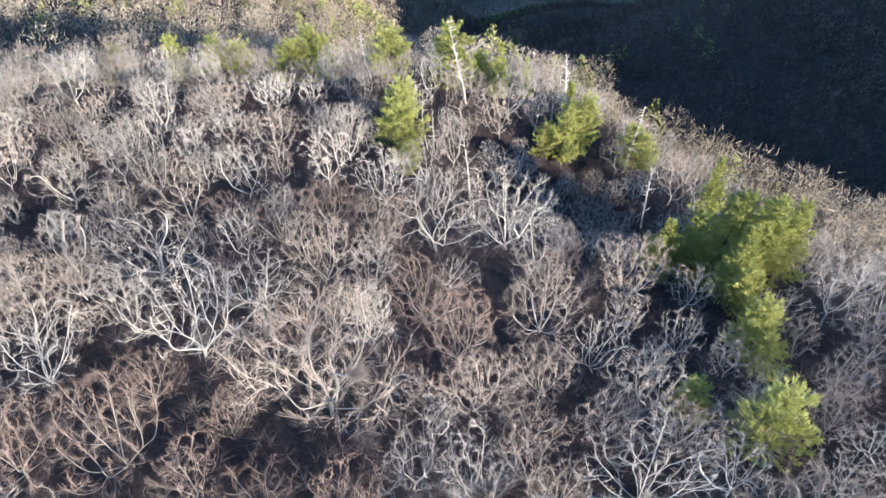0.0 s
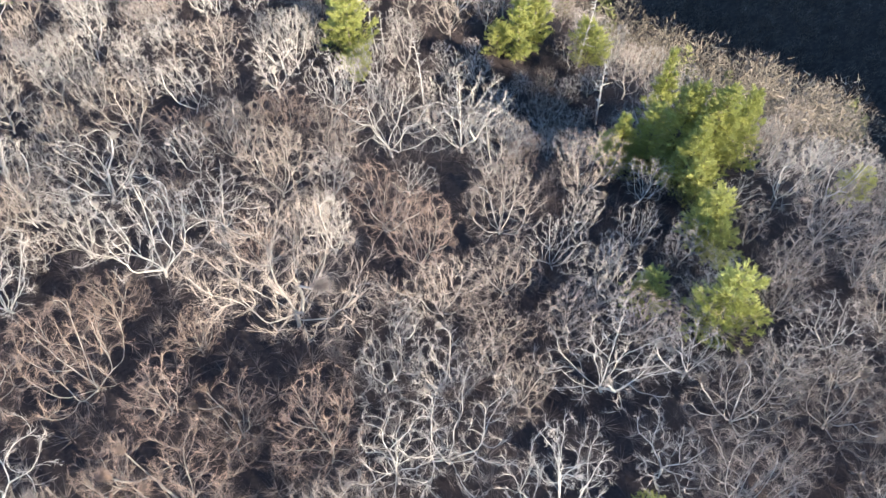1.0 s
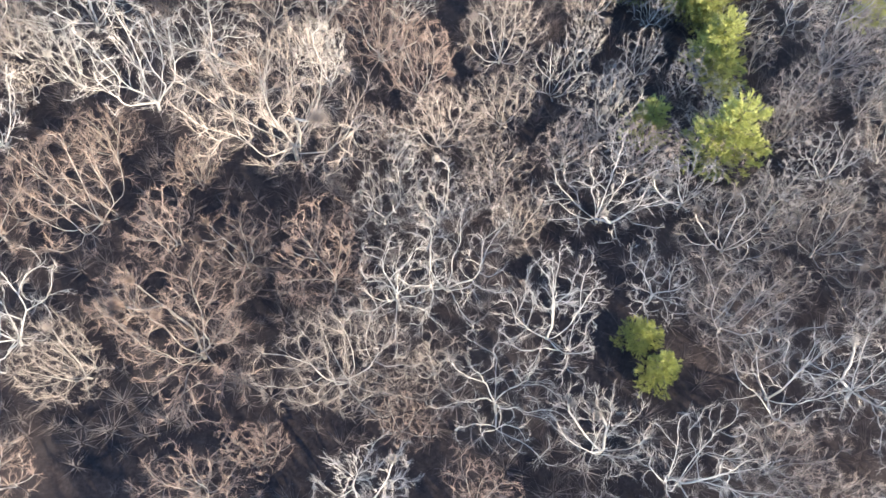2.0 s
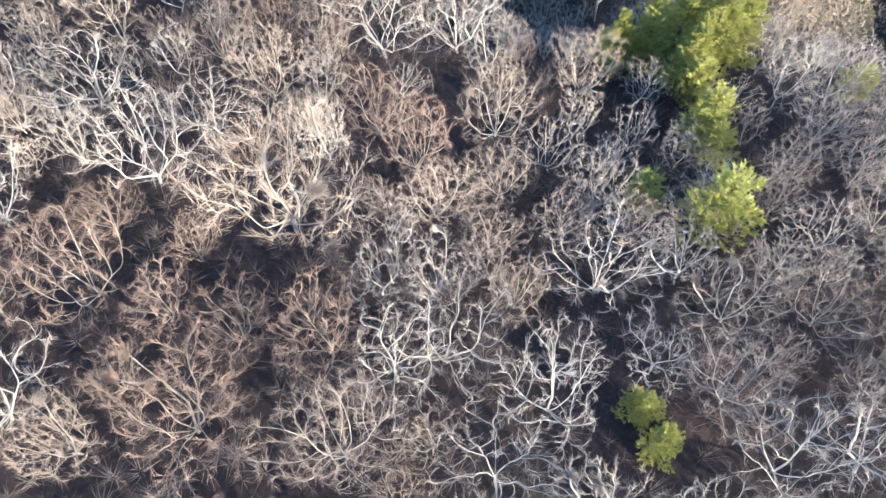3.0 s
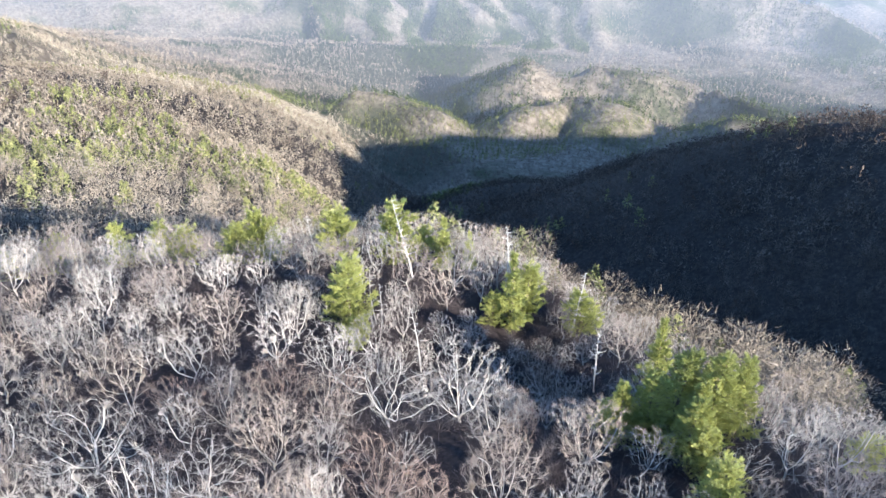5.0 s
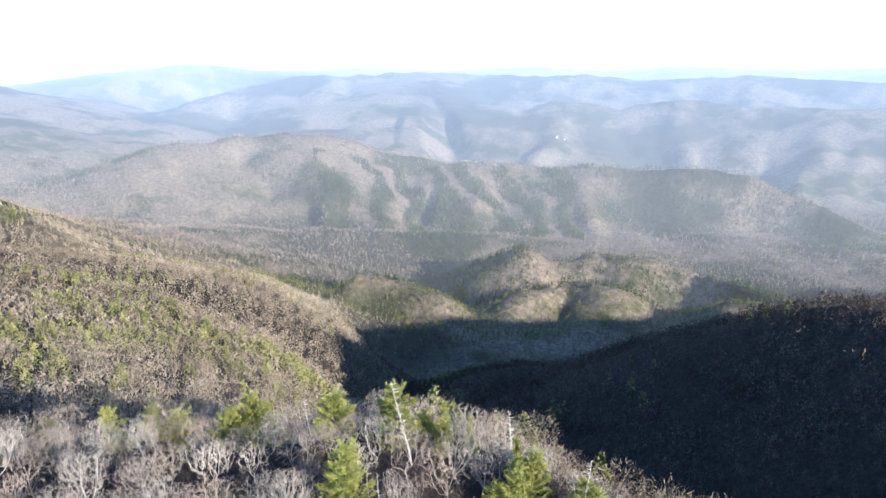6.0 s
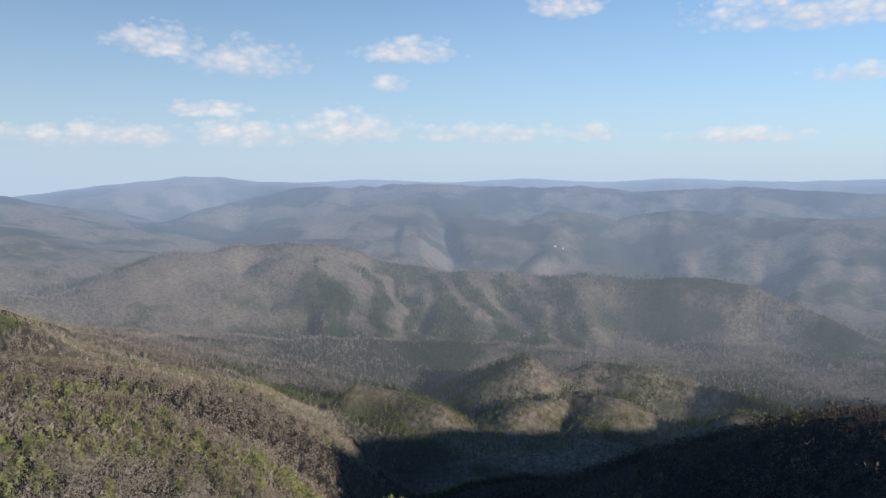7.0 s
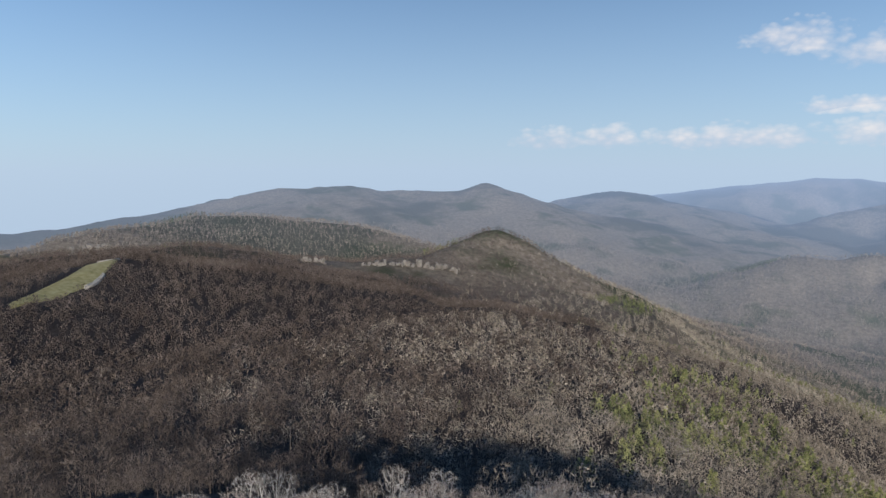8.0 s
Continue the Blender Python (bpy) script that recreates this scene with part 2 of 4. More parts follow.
def value_noise(x, y):
    xi, yi = np.floor(x).astype(int), np.floor(y).astype(int)
    fx, fy = x - xi, y - yi
    fx, fy = fx * fx * (3 - 2 * fx), fy * fy * (3 - 2 * fy)
    a, b = LATTICE[xi % 256, yi % 256], LATTICE[(xi + 1) % 256, yi % 256]
    c, d = LATTICE[xi % 256, (yi + 1) % 256], LATTICE[(xi + 1) % 256, (yi + 1) % 256]
    return (a * (1 - fx) + b * fx) * (1 - fy) + (c * (1 - fx) + d * fx) * fy


def fbm(x, y, octaves=4):
    total, size = 0, 1.0
    for k in range(octaves):
        total = total + size * (value_noise(x * 2 ** k + 17.3 * k, y * 2 ** k - 9.1 * k) - 0.5)
        size /= 2
    return total


def spot(az, el, r):
    a = radians(az)
    return -math.sin(a) * r, math.cos(a) * r, r * math.tan(radians(el))


# crests: (bearing, slope, distance) along the line, then how steep the sides fall and how round the top is
CRESTS = [
    ([(-60, -12, 330), (-45, -14.2, 340), (-31, -16.7, 380), (-24, -19.0, 430), (-17, -21.0, 500), (-8, -23.4, 600), (0, -25, 690)], 0.62, 18),
    ([(82, -6.5, 1250), (72, -4.6, 1400), (64, -3.3, 1600), (59, -3.3, 1600), (54, -4.2, 1550), (49, -5.4, 1450), (45, -6.4, 1350)], 0.30, 40),
    ([(58, -7.3, 1000), (52, -7.3, 1000), (47, -6.6, 1040), (42.3, -4.3, 1150), (37, -7.4, 1190), (32, -10.9, 1180), (27.6, -14.0, 1140), (23, -17.0, 1080)], 0.5, 25),
    ([(86, -11.0, 430), (80, -9.8, 490), (77, -9.0, 525), (75.5, -8.5, 560), (73, -7.3, 625), (70, -6.3, 700), (66, -6.9, 780), (62, -7.4, 860), (57, -7.9, 950), (52, -8.2, 975), (46.5, -8.2, 985)], 0.14, 20),
    ([(80, -7.6, 720), (75, -6.4, 780), (71, -5.5, 800), (65, -5.4, 900)], 0.2, 20),
    ([(84, -4.6, 2900), (74, -4.0, 2900), (66, -2.9, 2950), (61, -1.8, 3000), (58.5, -1.3, 3000), (54.4, -1.15, 3000), (48, -1.55, 3000), (44.6, -1.45, 3000), (43.1, -0.97, 3000), (41, -1.7, 3000), (38, -2.5, 3000), (34, -3.3, 2950), (29, -4.6, 2850)], 0.27, 30),
    ([(37, -2.6, 3700), (32.9, -1.5, 3700), (29.8, -2.2, 3700), (26, -3.6, 3700)], 0.25, 60),
    ([(32, -2.0, 4600), (27, -1.4, 4600), (24.4, -1.05, 4600), (21.5, -0.8, 4600), (19, -0.45, 4600), (16.8, -0.5, 4600), (14, -0.85, 4600), (11, -0.95, 4600), (7, -1.5, 4600)], 0.2, 60),
    ([(21, -3.8, 3600), (17, -2.6, 3800), (14.3, -1.95, 3900), (10.6, -1.2, 4000), (6, -1.2, 4000), (2.4, -1.0, 4050), (-2.9, -1.2, 4050), (-7.2, -1.35, 4000), (-10.5, -1.1, 4050), (-14.4, -1.6, 4000), (-22.6, -1.2, 4000), (-31, -1.6, 4000), (-42, -1.5, 4000)], 0.34, 40),
    ([(4, -5.0, 3250), (0, -4.0, 3350), (-4, -4.3, 3350), (-8, -3.1, 3400), (-13, -3.5, 3350), (-18, -2.9, 3400), (-24, -3.4, 3300), (-31, -3.1, 3300), (-42, -3.3, 3300)], 0.42, 15),
    ([(14, -1.1, 4850), (6, -0.7, 4850), (0, -0.95, 4850), (-6, -0.65, 4850), (-12, -0.9, 4850), (-17, -0.6, 4850), (-25, -0.8, 4850), (-33, -0.5, 4850), (-42, -0.9, 4850)], 0.25, 60),
    ([(33, -9.9, 2050), (27.6, -8.8, 2150), (22, -6.8, 2200), (19.5, -5.95, 2250), (15, -5.65, 2300), (10, -5.6, 2300), (7, -5.85, 2300), (4.5, -7.0, 2300), (-1, -7.8, 2250), (-9.4, -8.2, 2200), (-17.6, -7.8, 2200), (-22.6, -8.0, 2200), (-26, -9.4, 2150), (-31, -11.8, 2000), (-39, -13, 1900)], 0.52, 16),
    ([(31, -11.6, 1650), (18, -12.3, 1650), (8, -13.2, 1700), (-4, -13.6, 1720)], 0.30, 30),
    ([(-5.9, -14.2, 1400), (-9, -15.0, 1390), (-11.5, -14.5, 1400), (-16, -14.9, 1400), (-20, -15.6, 1370), (-26, -17.1, 1280), (-34, -18.0, 1200)], 1.0, 10),
    ([(10, -18.2, 1160), (7.1, -16.4, 1250), (4, -16.8, 1260), (1.0, -18.0, 1200)], 1.0, 10),
    ([(-13, -17.0, 1220), (-9.5, -16.4, 1280), (-6, -17.3, 1230)], 1.0, 8),
    ([(-22, -17.8, 1170), (-27, -17.4, 1190), (-33, -18.2, 1170)], 1.0, 8),
]
# an unseen mountain added to the east, shaped so that its shadow fills the ravine: x, y, z
SHADOW_RIDGE = [([(520, -800, 130), (505, -500, 130), (499, -339, 128), (470, -276, 93), (490, -179, 60), (493, -72, 34), (584, -99, 59), (1022, -102, 134), (1210, 58, 94), (1239, 460, -99), (1300, 800, -165)], 0.75, 5)]
# the near hill, bearing by bearing: its rim, the foot of the drop below the rim, and the far edge of the shoulder under it
HILL_AZ = [-180, -120, -60, -45, -30, -22, -15, -7, 0, 5, 9, 14, 20, 27, 34, 42, 52, 56, 60, 64, 70, 80, 95, 140, 180]
RIM_R = [60, 44, 46, 46, 47, 52, 62, 75, 81, 84, 82, 78, 78, 80, 84, 88, 92, 93, 94, 95, 95, 95, 90, 70, 60]
RIM_Z = [-41, -41, -40, -40, -41, -43, -45, -45, -45, -44.5, -43.5, -42.5, -42.5, -42, -42, -42, -43, -43, -43, -43, -43, -43, -42, -41, -41]
FOOT_R = [140, 120, 200, 200, 205, 205, 210, 215, 220, 160, 112, 120, 125, 130, 130, 128, 130, 131, 133, 135, 138, 140, 140, 150, 140]
FOOT_Z = [-60, -90, -165, -170, -172, -173, -175, -178, -180, -134, -92, -78, -76, -76, -76, -75, -70, -67, -63, -61, -59, -58, -60, -60, -60]
EDGE_R = [500, 500, 420, 420, 420, 420, 420, 430, 440, 450, 460, 480, 500, 540, 570, 600, 540, 480, 400, 330, 290, 270, 300, 600, 500]
EDGE_Z = [-120, -220, -300, -300, -300, -300, -300, -300, -300, -266, -212, -183, -162, -143, -128, -118, -112, -108, -98, -90, -88, -86, -92, -120, -120]
PAST_FALL = [0.3, 0.42, 0.42, 0.42, 0.42, 0.42, 0.42, 0.42, 0.42, 0.36, 0.33, 0.295, 0.295, 0.37, 0.42, 0.38, 0.35, 0.4, 0.5, 0.55, 0.55, 0.45, 0.3, 0.3, 0.3]


def crest_height(x, y, line, fall, round_top, spur=0.0, apart=200.0):
    """Height of one ridge: its crest line, sides that fall away, and spurs that run down them."""
    best, along = np.full(x.shape, -1e9), 0.0
    for (ax, ay, az), (bx, by, bz) in zip(line, line[1:]):
        vx, vy = bx - ax, by - ay
        span = math.hypot(vx, vy)
        t = np.clip(((x - ax) * vx + (y - ay) * vy) / span ** 2, 0, 1)
        d = np.hypot(x - ax - t * vx, y - ay - t * vy)
        if spur:
            s = (along + t * span) / apart + 0.35 * value_noise(x / apart, y / apart)
            d = d * np.clip(1.08 + spur * (2 * value_noise(s, s * 0 + fall * 37) - 1 + 0.6 * (value_noise(s * 2.3, s * 0 + 5.5) - 0.5)), 0.62, 1.8)
        past = np.maximum(d - 300, 0) * (0.5 if fall <= 0.2 and bz > -160 else 0.0)          # benches end in a steeper drop
        best = np.maximum(best, az + t * (bz - az) - fall * (np.sqrt(d * d + round_top ** 2) - round_top) - past)
        along += span
    return best


def near_hill(x, y):
    r, az = np.hypot(x, y), np.degrees(np.arctan2(-x, y))
    rim, rim_z, foot, foot_z, edge, edge_z = (np.interp(az, HILL_AZ, v) for v in (RIM_R, RIM_Z, FOOT_R, FOOT_Z, EDGE_R, EDGE_Z))
    past_fall = np.interp(az, HILL_AZ, PAST_FALL)
    t = r / rim
    top = -38.5 + (rim_z + 38.5) * np.clip(t, 0, 1) ** 2
    u = np.clip((r - rim) / (foot - rim), 0, 1)
    w = np.clip((r - foot) / (edge - foot), 0, 1)
    past = np.maximum(r - edge, 0)
    top = top - 5.5 * np.exp(-((x - 6) / 11) ** 2 - ((y - 57) / 10) ** 2)     # a shallow hollow, added to deepen the shadow by the tall pines
    return top + (foot_z - rim_z) * u ** 1.25 * (1 - 0.12 * np.sin(np.pi * u)) + (edge_z - foot_z) * w - past_fall * (np.sqrt(past ** 2 + 25600) - 160)


def land(x, y):
    x, y = np.asarray(x, float), np.asarray(y, float)
    r = np.hypot(x, y)
    far = np.clip((r - 250) / 900, 0, 1)
    wx = x + far * 50 * fbm(x / 420, y / 420, 3)
    wy = y + far * 50 * fbm(x / 420 + 40, y / 420 + 8, 3)
    heights = [near_hill(x, y), np.full(x.shape, -425.0) + 40 * fbm(x / 500, y / 500, 3) - 38 * np.exp(-((x - 120) / 380) ** 2 - ((y - 1350) / 180) ** 2)]
    for line, fall, top in CRESTS:
        reach = line[len(line) // 2][2]
        heights.append(crest_height(wx, wy, [spot(*p) for p in line], fall, top, 0.5 if reach > 2600 else 0.25 if fall <= 0.5 else 0.75 if reach > 800 else 0.2, 60 + reach * 0.045))
    for line, fall, top in SHADOW_RIDGE:
        heights.append(crest_height(x, y, line, fall, top))
    stack = np.stack(heights)
    peak = stack.max(0)
    soft = 1.0 + 7.0 * far
    z = peak + soft * np.log(np.exp((stack - peak) / soft).sum(0))
    z = z + far * (16 * (0.16 - np.abs(fbm(wx / 180, wy / 180, 3))) + 11 * fbm(x / 70, y / 70, 2)) * np.clip((z + 440) / 60, 0.25, 1) * np.clip((4900 - r) / 1000, 0.3, 1)
    return z + 1.1 * fbm(x / 9, y / 9, 3) * np.clip(r / 25, 0.4, 1)


def floor_at(x, y):
    """The ground's height on the near hill."""
    x, y = np.array([float(x)]), np.array([float(y)])
    return float((near_hill(x, y) + 1.1 * fbm(x / 9, y / 9, 3) * np.clip(np.hypot(x, y) / 25, 0.4, 1))[0])


def mesh_object(name, verts, faces, material, parent=None, label="", smooth=False):
    me = bpy.data.meshes.new(name)
    me.from_pydata(verts, [], faces)
    me.materials.append(material)
    if smooth:
        me.shade_smooth()
    ob = new(name, me)
    ob.parent = parent
    if label:
        ob["label"] = label
    return ob


def build_ground():
    angles = np.radians(np.concatenate([np.linspace(-50, 95, 581)[:-1], np.linspace(95, 310, 121)[:-1]]))
    radii = np.concatenate([[0.01], np.geomspace(3, 150, 60), np.geomspace(154, 4960, 200)])
    rr, aa = np.meshgrid(radii, angles, indexing="ij")
    x, y = -np.sin(aa) * rr, np.cos(aa) * rr
    z = land(x, y)
    n = len(angles)
    verts = np.stack([x, y, z], -1).reshape(-1, 3)
    i, j = np.meshgrid(np.arange(len(radii) - 1), np.arange(n), indexing="ij")
    k = (j + 1) % n
    faces = np.stack([i * n + j, i * n + k, (i + 1) * n + k, (i + 1) * n + j], -1).reshape(-1, 4)
    ob = mesh_object("ground", verts.tolist(), faces.tolist(), GROUND, smooth=True)
    tagged(ob, "brown wooded mountain ground with ravines and far blue ridges", "ground", kind="structure")


build_ground()


# ---- bare trees ----
class Sticks:
    """Verts and faces of many tapered sticks."""
    def __init__(self):
        self.verts, self.faces = [], []

    def add(self, points, radii, sides):
        v, f = self.verts, self.faces
        last = None
        for k, (p, r) in enumerate(zip(points, radii)):
            way = (points[min(k + 1, len(points) - 1)] - points[max(k - 1, 0)]).normalized()
            a = way.orthogonal().normalized()
            b = way.cross(a)
            if k == len(points) - 1 and sides == 3:
                v.append(p)
                tip = len(v) - 1
                f.extend((last + s, last + (s + 1) % sides, tip) for s in range(sides))
                return
            first = len(v)
            for s in range(sides):
                c = 2 * math.pi * s / sides
                v.append(p + (a * math.cos(c) + b * math.sin(c)) * r)
            if last is not None:
                f.extend((last + s, last + (s + 1) % sides, first + (s + 1) % sides, first + s) for s in range(sides))
            last = first


def grow(rnd, start, way, length, steps, crook, lift):
    """A crooked line of points."""
    pts, way = [start.copy()], way.normalized()
    for k in range(steps):
        way = (way + Vector((rnd.gauss(0, crook), rnd.gauss(0, crook), rnd.gauss(0, crook) + lift))).normalized()
        pts.append(pts[-1] + way * (length / steps))
    return pts


def reach_for_light(seed, height, wide, fork, limbs, buds, crook, step, squat):
    """The skeleton of a tree whose branches grow towards the open space of its crown. Gives the points and the parent of each."""
    g = np.random.default_rng(seed)
    mid = fork + (height - fork) * squat
    low, high = mid - fork * 0.9, height - mid
    u = g.normal(size=(buds * 3, 3))
    u = u / np.linalg.norm(u, axis=1)[:, None] * (g.random((len(u), 1)) ** 0.42)
    lobes = 1 + 0.16 * np.sin(2 * np.arctan2(u[:, 1], u[:, 0]) + seed) + 0.12 * np.sin(3 * np.arctan2(u[:, 1], u[:, 0]) + 2 * seed)
    space = np.stack([u[:, 0] * wide * lobes, u[:, 1] * wide * lobes, mid + np.where(u[:, 2] > 0, high, low) * u[:, 2]], -1)
    space = space[(space[:, 2] > fork * 0.8) & (u[:, 2] > -0.75)][:buds]
    pts, parent = [np.array([0, 0, -0.6])], [-1]
    lean = g.normal(0, 0.08, 2)
    for k in range(4):
        pts.append(np.array([lean[0] * k, lean[1] * k, -0.6 + (fork + 0.6) * (k + 1) / 4]))
        parent.append(k)
    for n in range(limbs):                                   # the first limbs lean out of the fork
        t = 2 * math.pi * (n + g.uniform(-0.35, 0.35)) / limbs
        way, at = np.array([math.cos(t), math.sin(t), g.uniform(0.45, 1.5)]), int(g.integers(3, 5))
        p = pts[at]
        for k in range(int(g.integers(2, 5))):
            way = way / np.linalg.norm(way) + g.normal(0, crook, 3)
            p = p + way / np.linalg.norm(way) * step * 1.3
            pts.append(p)
            parent.append(at)
            at = len(pts) - 1
    near = np.full(len(space), 1e9)
    owner = np.zeros(len(space), int)
    fresh = 0
    for turn in range(70):
        new_pts = np.array(pts[fresh:])
        d = np.linalg.norm(space[:, None] - new_pts[None], axis=2)
        best = d.argmin(1)
        dist = d[np.arange(len(space)), best]
        closer = dist < near
        near, owner = np.where(closer, dist, near), np.where(closer, best + fresh, owner)
        fresh = len(pts)
        alive = near > step * 1.25
        space, near, owner = space[alive], near[alive], owner[alive]
        if not len(space):
            break
        for k in np.unique(owner):
            pull = space[owner == k] - pts[k]
            way = (pull / np.linalg.norm(pull, axis=1)[:, None]).sum(0)
            way = way / (np.linalg.norm(way) + 1e-6)
            if parent[k] >= 0:
                back = pts[k] - pts[parent[k]]
                way = way + 0.85 * back / (np.linalg.norm(back) + 1e-6)
            way = way / (np.linalg.norm(way) + 1e-6) + g.normal(0, crook, 3) + np.array([0, 0, 0.10])
            pts.append(pts[k] + way / np.linalg.norm(way) * step)
            parent.append(int(k))
        if len(pts) == fresh:
            break
    return pts, parent


def spread(rnd, way, lean):
    """A way that leans off another by about that many degrees."""
    side = way.orthogonal().normalized()
    side.rotate(Matrix.Rotation(rnd.uniform(0, 2 * math.pi), 3, way))
    a = radians(lean)
    return (way * math.cos(a) + side * math.sin(a)).normalized()


def mesh_of(name, sticks, mat):
    me = bpy.data.meshes.new(name)
    me.from_pydata(sticks.verts, [], sticks.faces)
    me.materials.append(mat)
    return me


def bare_tree_meshes(name, seed, height, wide, fork, limbs, buds, twigs, crook, tip, bark_mat, twig_mat, squat=0.5, step=0.34, hair=0.55):
    """The trunk with its limbs, and the crown of twigs, of one bare tree."""
    rnd = random.Random(seed)
    wood, crown = Sticks(), Sticks()
    pts, parent = reach_for_light(seed, height, wide, fork, limbs, buds, crook, step, squat)
    pts = [Vector(p) for p in pts]
    kids = [[] for _ in pts]
    for k, q in enumerate(parent):
        if q >= 0:
            kids[q].append(k)
    load = [0.0] * len(pts)
    for k in range(len(pts) - 1, -1, -1):                    # a limb is as thick as all that it carries
        load[k] = max(1.0, sum(load[c] for c in kids[k]))
    thick = [tip * w ** 0.5 for w in load]
    starts = [0]
    while starts:
        k = starts.pop()
        line = [parent[k], k] if parent[k] >= 0 else [k]
        while kids[k]:
            order = sorted(kids[k], key=lambda c: -load[c])
            starts.extend(order[1:])
            k = order[0]
            line.append(k)
        if len(line) < 2:
            continue
        r = [min(thick[j], thick[line[1]]) for j in line]
        wood.add([pts[j] for j in line], [*r[:-1], r[-1] * 0.5], 6 if r[0] > 0.07 else 4 if r[0] > 0.025 else 3)
    for k in range(5, len(pts)):
        if load[k] > 9:
            continue
        way = (pts[k] - pts[parent[k]]).normalized()
        for n in range(twigs + 2 if not kids[k] else twigs):
            start = pts[k].lerp(pts[parent[k]], rnd.random())
            out = spread(rnd, way, rnd.uniform(10, 36)) + Vector((0, 0, 0.25))
            line = grow(rnd, start, out, hair * rnd.uniform(0.5, 1.25), 2, 0.22, 0.08)
            crown.add(line, [0.0058, 0.0042, 0.0], 3)
            p = line[0].lerp(line[1], rnd.uniform(0.4, 1.0))
            side = spread(rnd, (line[2] - line[1]).normalized(), rnd.uniform(15, 40))
            crown.add([p, p + side * hair * rnd.uniform(0.3, 0.7)], [0.0048, 0.0], 3)
    return [mesh_of(name + "_trunk", wood, bark_mat), mesh_of(name + "_crown", crown, twig_mat)]


def pine_meshes(name, seed, height, wide, round_top, gaps):
    """The trunk with its boughs, and the needles, of one pine."""
    rnd = random.Random(seed)
    wood, green = Sticks(), Sticks()
    trunk = grow(rnd, Vector((0, 0, -0.5)), Vector((rnd.gauss(0, 0.04), rnd.gauss(0, 0.04), 1)), height + 0.4, 8, 0.03, 0.03)
    wood.add(trunk, [(0.02 * height + 0.02) * (1 - 0.92 * k / 8) for k in range(9)], 6)
    levels = int(height * 2.1)
    for n in range(levels):
        f = 0.14 + 0.84 * n / levels
        k = min(int(f * 8), 7)
        start = trunk[k].lerp(trunk[k + 1], f * 8 - k)
        reach = wide * ((1 - f) ** round_top * 0.95 + 0.08) * min(1.0, 0.55 + 2.2 * f)
        for m in range(6):
            if rnd.random() < gaps:
                continue
            turn = 2 * math.pi * (m + rnd.random()) / 6
            way = Vector((math.cos(turn), math.sin(turn), 0.15 + 0.5 * f))
            bough = grow(rnd, start, way, reach * rnd.uniform(0.7, 1.15), 3, 0.12, 0.05)
            wood.add(bough, [0.03, 0.022, 0.015, 0.005], 3)
            side = Vector((-math.sin(turn), math.cos(turn), 0))
            for q in range(max(5, int(reach * 9))):
                at = rnd.uniform(0.5, 2.98)
                kk = int(at)
                fan = rnd.uniform(-1, 1) * reach * 0.30 * (1.1 - abs(at - 1.9) / 2.2)
                p = bough[kk].lerp(bough[kk + 1], at - kk) + side * fan + Vector((0, 0, rnd.gauss(0.03, 0.07) - 0.12 * abs(fan)))
                out = ((bough[kk + 1] - bough[kk]).normalized() + side * fan * 0.9).normalized()
                for b in range(20):
                    w = (spread(rnd, out, rnd.uniform(10, 80)) + Vector((0, 0, 0.25))).normalized() * rnd.uniform(0.16, 0.34)
                    a = p - out * rnd.uniform(0, 0.3)
                    across = w.cross(Vector((rnd.gauss(0, 1), rnd.gauss(0, 1), rnd.gauss(0, 1)))).normalized() * 0.022
                    n = len(green.verts)
                    green.verts.extend([a + across, a - across, a + w])
                    green.faces.append((n, n + 1, n + 2))
    return [mesh_of(name + "_trunk", wood, PINE_BARK), mesh_of(name + "_crown", green, NEEDLES)]


def snag_mesh(seed, height):
    """A dead trunk with short broken boughs."""
    rnd = random.Random(seed)
    wood = Sticks()
    trunk = grow(rnd, Vector((0, 0, -0.5)), Vector((rnd.gauss(0, 0.08), rnd.gauss(0, 0.08), 1)), height, 7, 0.05, 0.02)
    wood.add(trunk, [0.085 * (1 - 0.88 * k / 7) for k in range(8)], 6)
    for n in range(26):
        at = rnd.uniform(2.2, 6.9)
        k = int(at)
        turn = rnd.uniform(0, 6.28)
        bough = grow(rnd, trunk[k].lerp(trunk[k + 1], at - k), Vector((math.cos(turn), math.sin(turn), rnd.uniform(-0.1, 0.5))), rnd.uniform(0.3, 1.5) * (1.25 - at / 8), 3, 0.2, 0.04)
        wood.add(bough, [0.035, 0.026, 0.018, 0.004], 3)
    return mesh_of("snag", wood, SNAG_WOOD)


def stand(name, meshes, x, y, turn, size, label, category, group, lean=0.0, sink=0.15, tall=1.0):
    """One tree on the ground: an empty at its foot with its parts."""
    ob = new(name)
    z = floor_at(x, y)
    ob.matrix_basis = pose(x, y, z - sink, lean, 0, turn) @ Matrix.Diagonal((size, size, size * tall, 1))
    for part_name, me in zip(("trunk", "crown"), meshes):
        new(part_name, me).parent = ob
    return tagged(ob, label, category, group)


PALE = [bare_tree_meshes("pale", 10 + k, 6.0, 3.6 + 0.3 * (k % 2), 0.9, 7, 330, 3, 0.13, 0.0085, PALE_BARK, PALE_TWIG, 0.6, 0.34, 0.6) for k in range(4)]
BROWN = [bare_tree_meshes("brown", 20 + k, 6.2, 3.4 + 0.2 * (k % 3), 0.8, 9, 560, 4, 0.06, 0.0056, LIMB_BARK, BROWN_TWIG, 0.64, 0.3, 0.7) for k in range(4)]
RED = [bare_tree_meshes("red", 30 + k, 5.2, 3.2, 0.6, 9, 430, 4, 0.07, 0.0054, GREY_BARK, RED_TWIG, 0.6, 0.3, 0.6) for k in range(3)]
